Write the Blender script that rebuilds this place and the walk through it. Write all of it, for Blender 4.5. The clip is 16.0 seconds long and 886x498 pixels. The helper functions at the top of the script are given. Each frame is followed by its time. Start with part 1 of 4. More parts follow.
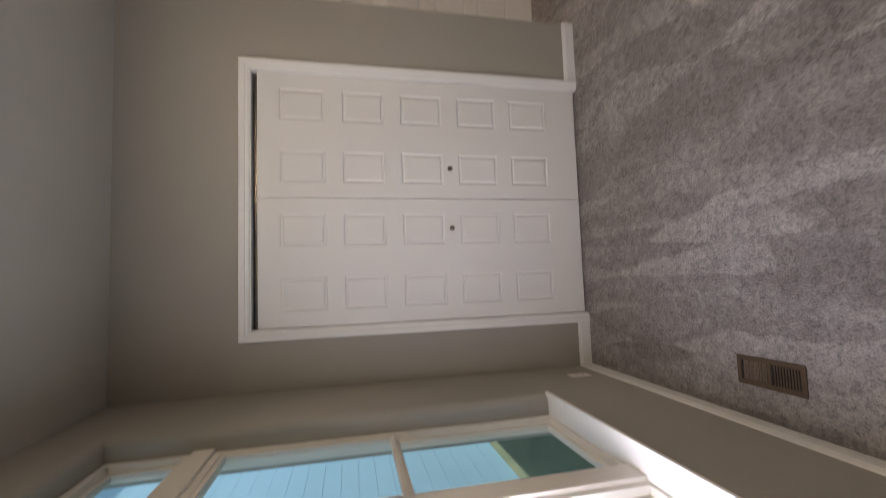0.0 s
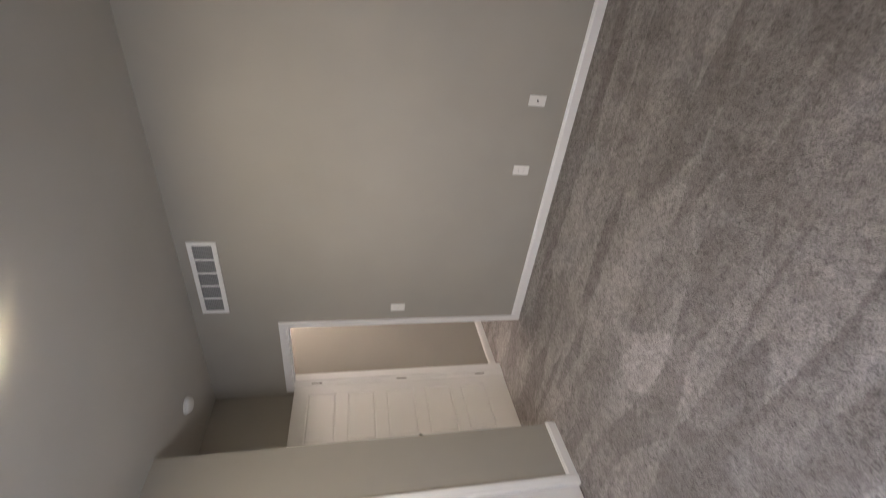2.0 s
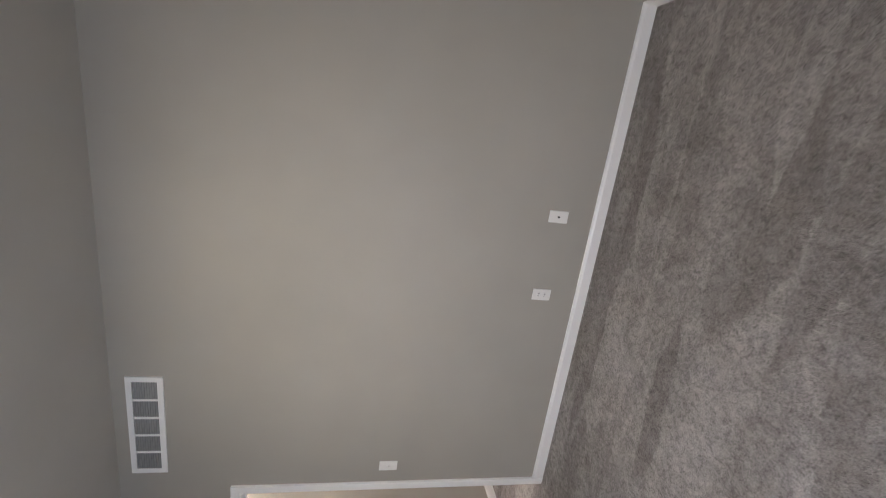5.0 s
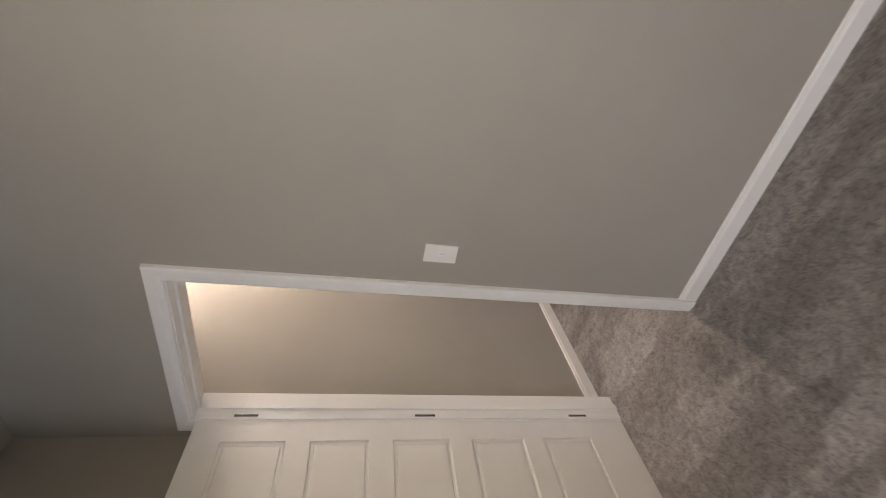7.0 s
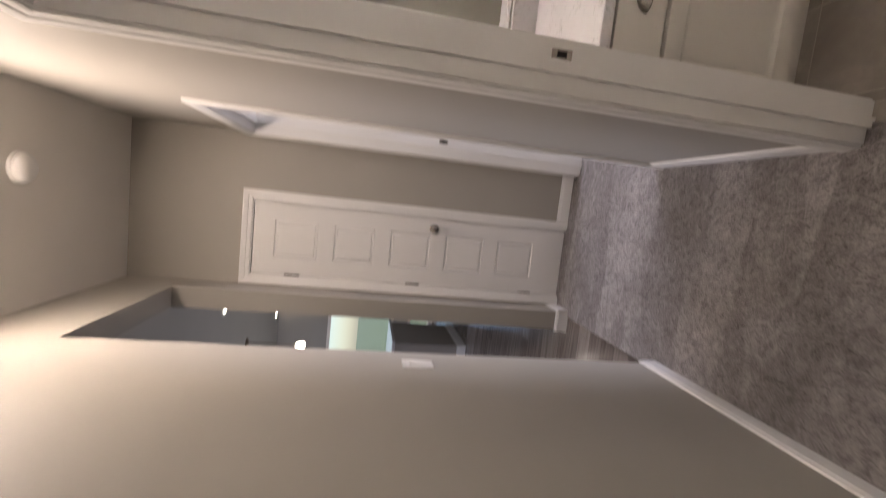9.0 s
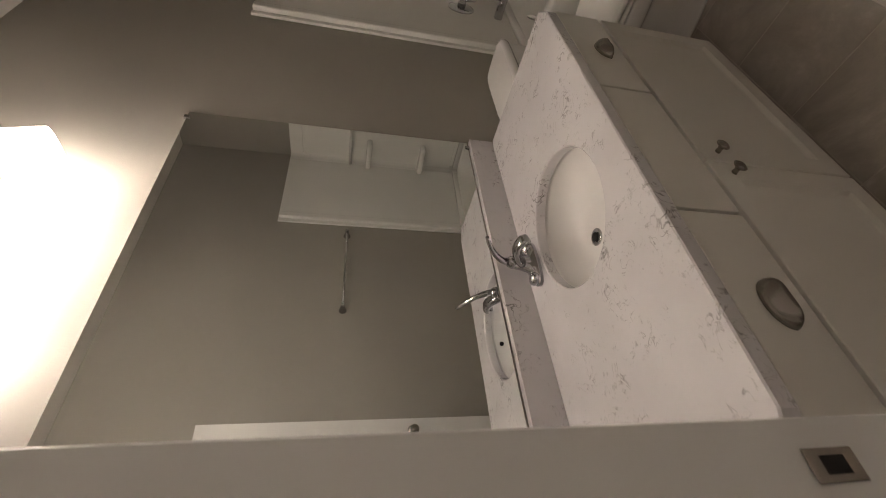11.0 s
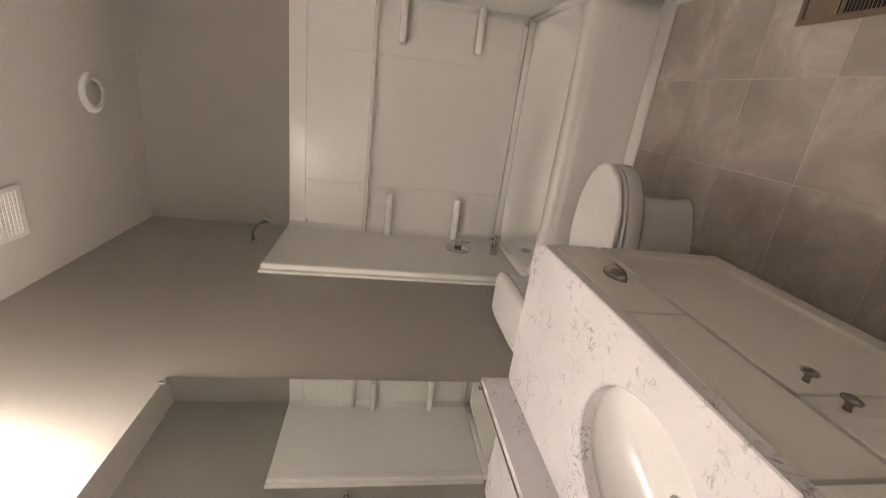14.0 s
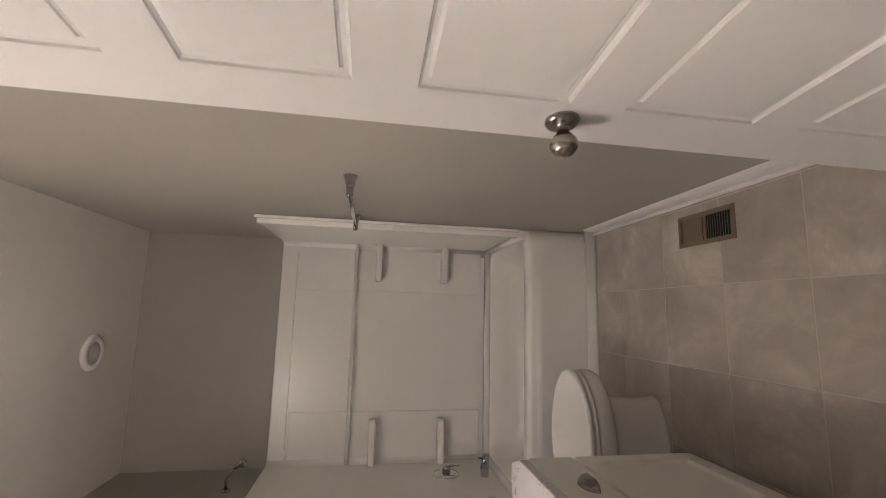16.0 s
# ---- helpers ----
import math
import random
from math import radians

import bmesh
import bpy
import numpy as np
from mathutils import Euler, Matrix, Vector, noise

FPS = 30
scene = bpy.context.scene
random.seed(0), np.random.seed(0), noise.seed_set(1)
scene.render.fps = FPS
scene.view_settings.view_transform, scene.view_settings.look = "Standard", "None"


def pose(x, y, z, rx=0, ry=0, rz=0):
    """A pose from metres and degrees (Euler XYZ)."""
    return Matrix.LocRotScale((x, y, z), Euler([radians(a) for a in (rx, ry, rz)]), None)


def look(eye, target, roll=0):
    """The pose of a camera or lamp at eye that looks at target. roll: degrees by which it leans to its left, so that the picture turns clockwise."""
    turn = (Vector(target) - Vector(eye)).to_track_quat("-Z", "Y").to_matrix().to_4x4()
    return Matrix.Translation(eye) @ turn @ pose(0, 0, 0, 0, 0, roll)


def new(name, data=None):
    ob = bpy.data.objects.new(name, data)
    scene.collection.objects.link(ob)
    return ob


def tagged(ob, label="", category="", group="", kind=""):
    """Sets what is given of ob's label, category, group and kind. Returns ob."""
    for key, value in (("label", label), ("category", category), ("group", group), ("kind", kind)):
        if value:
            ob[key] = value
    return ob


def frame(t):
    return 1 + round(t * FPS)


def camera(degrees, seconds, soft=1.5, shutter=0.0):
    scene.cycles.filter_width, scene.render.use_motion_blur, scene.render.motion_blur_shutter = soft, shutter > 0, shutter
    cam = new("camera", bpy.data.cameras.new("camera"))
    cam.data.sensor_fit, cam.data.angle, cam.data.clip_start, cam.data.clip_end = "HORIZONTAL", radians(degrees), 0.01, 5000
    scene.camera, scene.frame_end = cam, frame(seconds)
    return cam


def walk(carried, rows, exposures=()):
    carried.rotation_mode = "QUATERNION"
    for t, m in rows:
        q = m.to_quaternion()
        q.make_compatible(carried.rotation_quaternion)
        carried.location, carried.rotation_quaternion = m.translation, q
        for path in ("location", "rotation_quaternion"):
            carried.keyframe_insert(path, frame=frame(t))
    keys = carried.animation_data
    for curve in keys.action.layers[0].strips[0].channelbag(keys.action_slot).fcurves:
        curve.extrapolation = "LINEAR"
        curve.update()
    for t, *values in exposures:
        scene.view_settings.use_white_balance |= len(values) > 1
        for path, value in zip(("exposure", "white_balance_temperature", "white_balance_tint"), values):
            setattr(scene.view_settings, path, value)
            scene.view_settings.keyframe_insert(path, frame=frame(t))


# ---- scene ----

# camera and walk: seconds, eye, target, roll (held upright, so the picture lies on its side)
cam = camera(92.44, 16.0, soft=0.75, shutter=0.35)
PATH = [
    (0, (-2.67, -2.506, 1.506), (-2.528, -0.558, 1.077), -91.1),
    (0.5, (-2.703, -2.583, 1.516), (-2.08, -0.736, 1.068), -91.4),
    (1, (-2.748, -2.632, 1.502), (-1.77, -0.944, 1.063), -90.8),
    (1.5, (-2.777, -2.666, 1.49), (-1.441, -1.239, 1.066), -90.2),
    (2, (-2.747, -2.731, 1.501), (-1.11, -1.659, 1.088), -89.9),
    (2.5, (-2.702, -2.805, 1.479), (-0.876, -2.085, 1.097), -88.8),
    (3, (-2.671, -2.854, 1.465), (-0.732, -2.52, 1.104), -87.9),
    (5.5, (-2.072, -2.254, 1.44), (-0.243, -1.565, 1.016), -84.7),
    (6, (-1.799, -1.883, 1.428), (-0.061, -0.995, 0.988), -84.9),
    (6.5, (-1.532, -1.49, 1.426), (0.137, -0.48, 0.986), -84.9),
    (7, (-1.247, -1.131, 1.431), (0.419, -0.102, 1.024), -85.3),
    (7.5, (-0.909, -0.73, 1.428), (0.755, 0.307, 1.031), -85.3),
    (8, (-0.635, -0.386, 1.398), (1.082, 0.58, 1.052), -85.4),
    (8.5, (-0.332, -0.106, 1.409), (1.491, 0.638, 1.054), -85.8),
    (9, (-0.095, 0.061, 1.363), (1.861, 0.266, 0.999), -84.8),
    (9.2, (-0.027, 0.099, 1.37), (1.934, -0.053, 1.006), -83.8),
    (9.5, (0.111, 0.078, 1.348), (2.01, -0.457, 1.015), -84.1),
    (10, (0.362, -0.055, 1.333), (2.021, -1.114, 0.978), -84.1),
    (12.3, (0.659, -0.368, 1.334), (2.113, -1.667, 0.885), -87.5),
    (12.5, (0.657, -0.368, 1.328), (2.104, -1.682, 0.904), -87.8),
    (13, (0.655, -0.416, 1.319), (1.902, -1.932, 0.934), -86.8),
    (13.5, (0.656, -0.459, 1.301), (1.602, -2.186, 0.955), -85.9),
    (14, (0.67, -0.469, 1.296), (1.347, -2.321, 0.965), -86.0),
    (14.5, (0.66, -0.472, 1.284), (1.049, -2.408, 0.968), -86.1),
    (15, (0.651, -0.443, 1.271), (0.659, -2.418, 0.96), -86.5),
    (15.5, (0.636, -0.386, 1.265), (0.417, -2.349, 0.952), -87.2),
    (16, (0.604, -0.295, 1.257), (0.316, -2.247, 0.927), -87.2),
]
# seconds, stops, kelvin, tint
EXPOSURES = [(0.0, 0.34, 6700, 14), (0.5, 0.70, 7050, 15), (1.0, 0.72, 6500, 13), (1.5, 0.76, 6400, 12), (2.0, 0.82, 6400, 12), (2.5, 0.71, 6400, 12), (3.0, 0.95, 6200, 10), (5.5, 0.95, 6000, 11),
             (6.5, 0.95, 6200, 11), (7.5, 0.78, 6650, 13), (8.2, 0.64, 6700, 14), (9.0, 0.30, 6400, 12), (9.5, 0.06, 6550, 11), (10.0, -0.1, 6650, 9), (12.3, -0.80, 6600, 11),
             (13.0, -0.54, 6600, 12), (13.5, -0.03, 6500, 13), (14.0, 0.46, 6450, 11), (14.5, 0.57, 6450, 11), (15.5, 0.42, 6350, 11), (16.0, 0.06, 6300, 13)]
walk(cam, [(t, look(eye, target, roll)) for t, eye, target, roll in PATH], EXPOSURES)

# ---- light ----
world = bpy.data.worlds.new("sky_world")
scene.world = world
world.use_nodes = True
wn = world.node_tree
sky = wn.nodes.new("ShaderNodeTexSky")
sky.sky_type, sky.sun_disc = "NISHITA", False
sky.sun_elevation, sky.sun_rotation = radians(50), radians(150)
wn.links.new(sky.outputs["Color"], wn.nodes["Background"].inputs["Color"])
wn.nodes["Background"].inputs["Strength"].default_value = 0.15
sun = new("sun", bpy.data.lights.new("sun", "SUN"))
sun.data.energy, sun.data.angle, sun.data.color = 4.5, radians(0.6), (1.0, 0.95, 0.88)
sun.matrix_world = look((3.2, -5.54, 31.63), (0, 0, 24))
BED_LIGHT, HALL_LIGHT, BATH_LIGHT, BULB_LIGHT, CAN_LIGHT = 54.0, 300.0, 44.0, 32.0, 15.0


def daylight(name, eye, target, w, h, watts, color=(0.865, 0.87, 1.0)):
    """The sky's light standing in a window's opening."""
    ob = new(name, bpy.data.lights.new(name, "AREA"))
    ob.data.shape, ob.data.size, ob.data.size_y, ob.data.energy = "RECTANGLE", w, h, watts
    ob.data.color = color
    ob.matrix_world = look(eye, target)
    return ob


daylight("window_daylight", (-3.338, -1.52, 1.25), (0.0, -1.40, 0.7), 0.64, 0.9, 18.0)
# added fill for the great room, set in an unseen, assumed north opening
daylight("great_room_sky_fill", (4.0, 5.46, 1.35), (4.0, 0, 1.2), 2.8, 1.6, 70.0, (0.88, 0.85, 1.0))
daylight("far_bedroom_daylight", (3.05, -3.50, 1.45), (3.05, 0, 1.2), 1.6, 1.4, 115.0, (0.88, 0.85, 1.0))

# ---- materials ----
def mat(name, color=(0.8, 0.8, 0.8), rough=0.5, metal=0.0, emit=0.0, emit_color=(1, 1, 1)):
    m = bpy.data.materials.new(name)
    m.use_nodes = True
    p = m.node_tree.nodes["Principled BSDF"]
    p.inputs["Base Color"].default_value = (*color, 1)
    p.inputs["Roughness"].default_value = rough
    p.inputs["Metallic"].default_value = metal
    if emit:
        p.inputs["Emission Color"].default_value = (*emit_color, 1)
        p.inputs["Emission Strength"].default_value = emit
    return m


def nd(m, kind, **values):
    n = m.node_tree.nodes.new("ShaderNode" + kind)
    for key, value in values.items():
        n.inputs[key.replace("_", " ")].default_value = value
    return n


def link(m, a, out, b, inp):
    m.node_tree.links.new(a.outputs[out], b.inputs[inp])


def shader(m):
    return m.node_tree.nodes["Principled BSDF"]


def place(m, scale=(1, 1, 1), turn=(0, 0, 0)):
    g = nd(m, "NewGeometry")
    mp = nd(m, "Mapping", Scale=scale, Rotation=turn)
    link(m, g, "Position", mp, "Vector")
    return mp


def ramp(m, stops):
    r = nd(m, "ValToRGB")
    e = r.color_ramp.elements
    while len(e) < len(stops):
        e.new(0.5)
    for s, (pos, c) in zip(e, stops):
        s.position, s.color = pos, (*c, 1)
    return r


def bump(m, src, out, strength, dist):
    b = nd(m, "Bump", Strength=strength, Distance=dist)
    link(m, src, out, b, "Height")
    link(m, b, "Normal", shader(m), "Normal")
    return b


def paint(name, color, rough, peel=0.25, vary=0.05):
    """Rolled wall paint: an orange-peel relief and a slow drift of tone."""
    m = mat(name, color, rough)
    mp = place(m)
    slow = nd(m, "TexNoise", Scale=1.3, Detail=3.0)
    fine = nd(m, "TexNoise", Scale=230.0, Detail=2.0)
    link(m, mp, "Vector", slow, "Vector")
    link(m, mp, "Vector", fine, "Vector")
    r = ramp(m, [(0.3, tuple(c * (1 - vary) for c in color)), (0.7, tuple(min(1, c * (1 + vary)) for c in color))])
    link(m, slow, "Fac", r, "Fac")
    link(m, r, "Color", shader(m), "Base Color")
    bump(m, fine, "Fac", peel, 0.002)
    return m


WALL = paint("wall_paint", (0.356, 0.336, 0.296), 0.6)
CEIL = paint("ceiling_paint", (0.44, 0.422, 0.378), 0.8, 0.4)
# a lighter ceiling_paint: lamp light in hall and bath is put into its colour
CEIL_LIT = paint("ceiling_paint_lit", (0.70, 0.67, 0.62), 0.55, 0.4)
TRIM = paint("trim_paint", (0.80, 0.795, 0.78), 0.32, 0.05, 0.015)
DOORWHITE = paint("door_paint", (0.74, 0.73, 0.715), 0.36, 0.08, 0.02)
CABINET = paint("cabinet_paint", (0.74, 0.72, 0.67), 0.34, 0.04, 0.02)
PLASTIC = mat("white_plastic", (0.78, 0.77, 0.74), 0.35)
FIBER = paint("tub_gelcoat", (0.80, 0.79, 0.75), 0.27, 0.02, 0.015)
CERAMIC = mat("white_ceramic", (0.80, 0.785, 0.77), 0.12)
CHROME = mat("chrome", (0.50, 0.50, 0.51), 0.05, 1.0)
NICKEL = mat("brushed_nickel", (0.34, 0.315, 0.285), 0.24, 1.0)
BROWN = mat("brown_register_metal", (0.10, 0.07, 0.045), 0.45, 0.3)
BRONZE = mat("register_metal", (0.24, 0.19, 0.14), 0.45, 0.6)
# near-black: real dark pieces, and black pieces where holes lie in shade
DARK = mat("dark_gap", (0.012, 0.011, 0.010), 0.8)
GREYMESH = mat("grille_grey", (0.30, 0.30, 0.30), 0.55, 0.3)
MIRROR = mat("mirror_silver", (0.86, 0.88, 0.87), 0.01, 1.0)
VINYL = mat("window_vinyl", (0.80, 0.76, 0.70), 0.4)
ISLAND = paint("island_paint", (0.30, 0.275, 0.25), 0.5)
GLASS = mat("window_glass", (0.95, 0.98, 0.98), 0.02)
shader(GLASS).inputs["Transmission Weight"].default_value = 1.0
shader(GLASS).inputs["IOR"].default_value = 1.05
BEDLAMP = mat("bedroom_lamp_glass", (0.9, 0.88, 0.82), 0.4, 0, BED_LIGHT, (1.0, 0.835, 0.59))
HALLLAMP = mat("hall_lamp_glass", (0.9, 0.88, 0.82), 0.4, 0, HALL_LIGHT, (1.0, 0.81, 0.67))
BATHLAMP = mat("vanity_lamp_glass", (0.9, 0.88, 0.82), 0.4, 0, BATH_LIGHT, (1.0, 0.865, 0.785))
BULB = mat("vanity_bulb", (0.9, 0.9, 0.88), 0.4, 0, BULB_LIGHT, (1.0, 0.865, 0.785))
CANLAMP = mat("can_lamp_lens", (0.9, 0.9, 0.9), 0.4, 0, CAN_LIGHT, (1.0, 0.9, 0.75))
LENSOFF = mat("frosted_lens", (0.58, 0.56, 0.53), 0.3)


def carpet_material():
    """Cut pile: tufts, and the lighter and darker wedges that a vacuum's strokes leave, mostly north to south."""
    m = mat("cut_pile_carpet", (0.25, 0.23, 0.22), 0.95)
    shader(m).inputs["Sheen Weight"].default_value = 0.12
    shader(m).inputs["Sheen Roughness"].default_value = 0.5
    mp = place(m)
    pile = nd(m, "TexNoise", Scale=125.0, Detail=4.0, Roughness=0.75)
    tuft = nd(m, "TexNoise", Scale=40.0, Detail=4.0, Roughness=0.68, Distortion=0.8)
    patch = nd(m, "TexNoise", Scale=6.5, Detail=7.0, Roughness=0.72, Distortion=0.9)
    sway = nd(m, "TexNoise", Scale=7.0, Detail=6.0, Roughness=0.7)
    for n in (pile, tuft, patch, sway):
        link(m, mp, "Vector", n, "Vector")

    def strokes(width, length, turn, smooth, shift):
        lanes = nd(m, "Mapping", Scale=(1 / width, 1 / length, 0), Rotation=(0, 0, turn), Location=shift)
        lanes.vector_type = "POINT"
        wob = nd(m, "VectorMath")
        wob.operation = "MULTIPLY_ADD"
        link(m, sway, "Color", wob, 0)
        wob.inputs[1].default_value = (0.07, 0.12, 0)
        link(m, mp, "Vector", wob, 2)
        link(m, wob, 0, lanes, "Vector")
        v = nd(m, "TexVoronoi", Scale=1.0, Randomness=1.0)
        v.feature = "SMOOTH_F1"
        v.inputs["Smoothness"].default_value = smooth
        link(m, lanes, "Vector", v, "Vector")
        tone = nd(m, "SeparateColor")
        link(m, v, "Color", tone, "Color")
        return tone

    layers = [(strokes(0.12, 0.85, 0.10, 0.12, (0.3, 0.7, 0)), 0.46), (strokes(0.19, 0.70, -0.30, 0.16, (5.1, 2.2, 0)), 0.22)]
    total = nd(m, "Math")
    total.operation = "MULTIPLY_ADD"
    link(m, patch, "Fac", total, 0)
    total.inputs[1].default_value, total.inputs[2].default_value = 1.25, -0.465
    for tone, weight in layers:
        add = nd(m, "Math")
        add.operation = "MULTIPLY_ADD"
        link(m, tone, "Red", add, 0)
        add.inputs[1].default_value = weight
        link(m, total, 0, add, 2)
        total = add
    r1 = ramp(m, [(0.20, (0.222, 0.200, 0.194)), (0.40, (0.272, 0.249, 0.243)), (0.60, (0.345, 0.319, 0.314)), (0.80, (0.425, 0.398, 0.394))])
    link(m, total, 0, r1, "Fac")
    small = nd(m, "Math")
    small.operation = "ADD"
    link(m, pile, "Fac", small, 0)
    link(m, tuft, "Fac", small, 1)
    r2 = ramp(m, [(0.38, (0.47, 0.46, 0.45)), (0.5, (1.0, 1.0, 1.0)), (0.61, (1.40, 1.39, 1.38))])
    half = nd(m, "Math")
    half.operation = "MULTIPLY"
    half.inputs[1].default_value = 0.5
    link(m, small, 0, half, 0)
    link(m, half, 0, r2, "Fac")
    mix = nd(m, "MixRGB", Fac=1.0)
    mix.blend_type = "MULTIPLY"
    link(m, r1, "Color", mix, "Color1")
    link(m, r2, "Color", mix, "Color2")
    # one pale oblong with a ragged edge
    square = nd(m, "Mapping", Location=(-1.48, -1.20, 0), Rotation=(0, 0, 0.74), Scale=(0.25, 0.16, 1))
    square.vector_type = "TEXTURE"
    link(m, nd(m, "NewGeometry"), "Position", square, "Vector")
    xyz = nd(m, "SeparateXYZ")
    link(m, square, "Vector", xyz, "Vector")
    sides = []
    for axis in ("X", "Y"):
        flat = nd(m, "Math")
        flat.operation = "ABSOLUTE"
        link(m, xyz, axis, flat, 0)
        sides.append(flat)
    edge = nd(m, "Math")
    edge.operation = "MAXIMUM"
    link(m, sides[0], 0, edge, 0)
    link(m, sides[1], 0, edge, 1)
    ragged = nd(m, "Math")
    ragged.operation = "MULTIPLY_ADD"
    link(m, sway, "Fac", ragged, 0)
    ragged.inputs[1].default_value = 0.16
    link(m, edge, 0, ragged, 2)
    scaled = nd(m, "Math")
    scaled.operation = "MULTIPLY"
    scaled.inputs[1].default_value = 0.8
    link(m, ragged, 0, scaled, 0)
    # tone inside the oblong is 1.3 times the carpet's
    brushed = ramp(m, [(0.0, (1.3, 1.3, 1.31)), (0.83, (1.3, 1.3, 1.31)), (0.87, (1.0, 1.0, 1.0))])
    link(m, scaled, 0, brushed, "Fac")
    pale = nd(m, "MixRGB", Fac=1.0)
    pale.blend_type = "MULTIPLY"
    link(m, mix, "Color", pale, "Color1")
    link(m, brushed, "Color", pale, "Color2")
    link(m, pale, "Color", shader(m), "Base Color")
    bump(m, small, 0, 1.0, 0.014)
    return m


def tile_material():
    m = mat("porcelain_tile", (0.36, 0.32, 0.28), 0.42)
    info = nd(m, "ObjectInfo")
    mp = place(m)
    shift = nd(m, "VectorMath")
    shift.operation = "MULTIPLY_ADD"
    link(m, info, "Random", shift, 0)
    shift.inputs[1].default_value = (7.0, 13.0, 3.0)
    link(m, mp, "Vector", shift, 2)
    cloud = nd(m, "TexNoise", Scale=3.4, Detail=8.0, Roughness=0.68, Distortion=0.5)
    grain = nd(m, "TexNoise", Scale=90.0, Detail=3.0)
    link(m, shift, 0, cloud, "Vector")
    link(m, mp, "Vector", grain, "Vector")
    r = ramp(m, [(0.3, (0.315, 0.278, 0.24)), (0.48, (0.385, 0.345, 0.302)), (0.59, (0.455, 0.413, 0.367)), (0.70, (0.59, 0.55, 0.495))])
    link(m, cloud, "Fac", r, "Fac")
    link(m, r, "Color", shader(m), "Base Color")
    bump(m, grain, "Fac", 0.15, 0.002)
    return m


def quartz_material():
    """White quartz with clusters of fine broken grey-brown veins."""
    m = mat("veined_quartz", (0.78, 0.75, 0.72), 0.18)
    mp = place(m)
    drift = nd(m, "TexNoise", Scale=3.0, Detail=4.0)
    link(m, mp, "Vector", drift, "Vector")
    base = ramp(m, [(0.35, (0.60, 0.58, 0.59)), (0.65, (0.69, 0.67, 0.682))])
    link(m, drift, "Fac", base, "Fac")
    last = base
    for size, cluster, thin, dark in ((20.0, 7.0, 0.030, 0.80), (34.0, 11.0, 0.036, 0.60)):
        warp = nd(m, "TexNoise", Scale=size, Detail=2.0, Roughness=0.55, Distortion=1.3)
        where = nd(m, "TexNoise", Scale=cluster, Detail=6.0, Roughness=0.78)
        link(m, place(m, (1, 0.85, 1), (0, 0, 0.5)), "Vector", warp, "Vector")
        link(m, mp, "Vector", where, "Vector")
        vein = ramp(m, [(0.5 - thin, (0, 0, 0)), (0.5 - thin * 0.3, (1, 1, 1)), (0.5 + thin * 0.3, (1, 1, 1)), (0.5 + thin, (0, 0, 0))])
        gate = ramp(m, [(0.535, (0, 0, 0)), (0.64, (dark, dark, dark))])
        link(m, warp, "Fac", vein, "Fac")
        link(m, where, "Fac", gate, "Fac")
        both = nd(m, "Math")
        both.operation = "MULTIPLY"
        link(m, vein, "Color", both, 0)
        link(m, gate, "Color", both, 1)
        mix = nd(m, "MixRGB", Color2=(0.19, 0.18, 0.175, 1))
        link(m, both, 0, mix, "Fac")
        link(m, last, "Color", mix, "Color1")
        last = mix
    link(m, last, "Color", shader(m), "Base Color")
    return m


def plank_material():
    m = mat("grey_plank", (0.16, 0.13, 0.115), 0.14)
    info = nd(m, "ObjectInfo")
    mp = place(m, (26, 1.6, 1))
    grain = nd(m, "TexNoise", Scale=1.6, Detail=6.0, Roughness=0.65)
    link(m, mp, "Vector", grain, "Vector")
    add = nd(m, "Math")
    add.operation = "MULTIPLY_ADD"
    link(m, info, "Random", add, 0)
    add.inputs[1].default_value = 0.35
    link(m, grain, "Fac", add, 2)
    r = ramp(m, [(0.35, (0.085, 0.07, 0.062)), (0.65, (0.17, 0.145, 0.13)), (0.95, (0.26, 0.23, 0.21))])
    link(m, add, 0, r, "Fac")
    link(m, r, "Color", shader(m), "Base Color")
    bump(m, grain, "Fac", 0.1, 0.003)
    return m


def grass_material():
    m = mat("lawn", (0.06, 0.10, 0.03), 0.9)
    n = nd(m, "TexNoise", Scale=2.0, Detail=6.0)
    link(m, place(m), "Vector", n, "Vector")
    r = ramp(m, [(0.3, (0.08, 0.105, 0.06)), (0.7, (0.14, 0.17, 0.10))])
    link(m, n, "Fac", r, "Fac")
    link(m, r, "Color", shader(m), "Base Color")
    return m


CARPET, TILE, QUARTZ, PLANK, LAWN = carpet_material(), tile_material(), quartz_material(), plank_material(), grass_material()
GROUT = paint("grout", (0.52, 0.48, 0.43), 0.85, 0.4)
SIDING = paint("siding_paint", (0.28, 0.50, 0.62), 0.6)
ROOF = paint("roof_shingle", (0.12, 0.12, 0.13), 0.9, 0.6, 0.2)

# ---- mesh helpers ----
def box(bm, x0, x1, y0, y1, z0, z1):
    v = [bm.verts.new((x, y, z)) for z in (z0, z1) for y in (y0, y1) for x in (x0, x1)]
    for f in ((0, 2, 3, 1), (4, 5, 7, 6), (0, 1, 5, 4), (2, 6, 7, 3), (0, 4, 6, 2), (1, 3, 7, 5)):
        bm.faces.new([v[i] for i in f])
    return bm


def boxes(*rows):
    bm = bmesh.new()
    for r in rows:
        box(bm, *r)
    return bm


def rounded(x0, x1, y0, y1, z0, z1, r=0.004, seg=2):
    bm = boxes((x0, x1, y0, y1, z0, z1))
    bmesh.ops.bevel(bm, geom=bm.edges[:], offset=r, segments=seg, affect="EDGES", profile=0.6)
    return bm


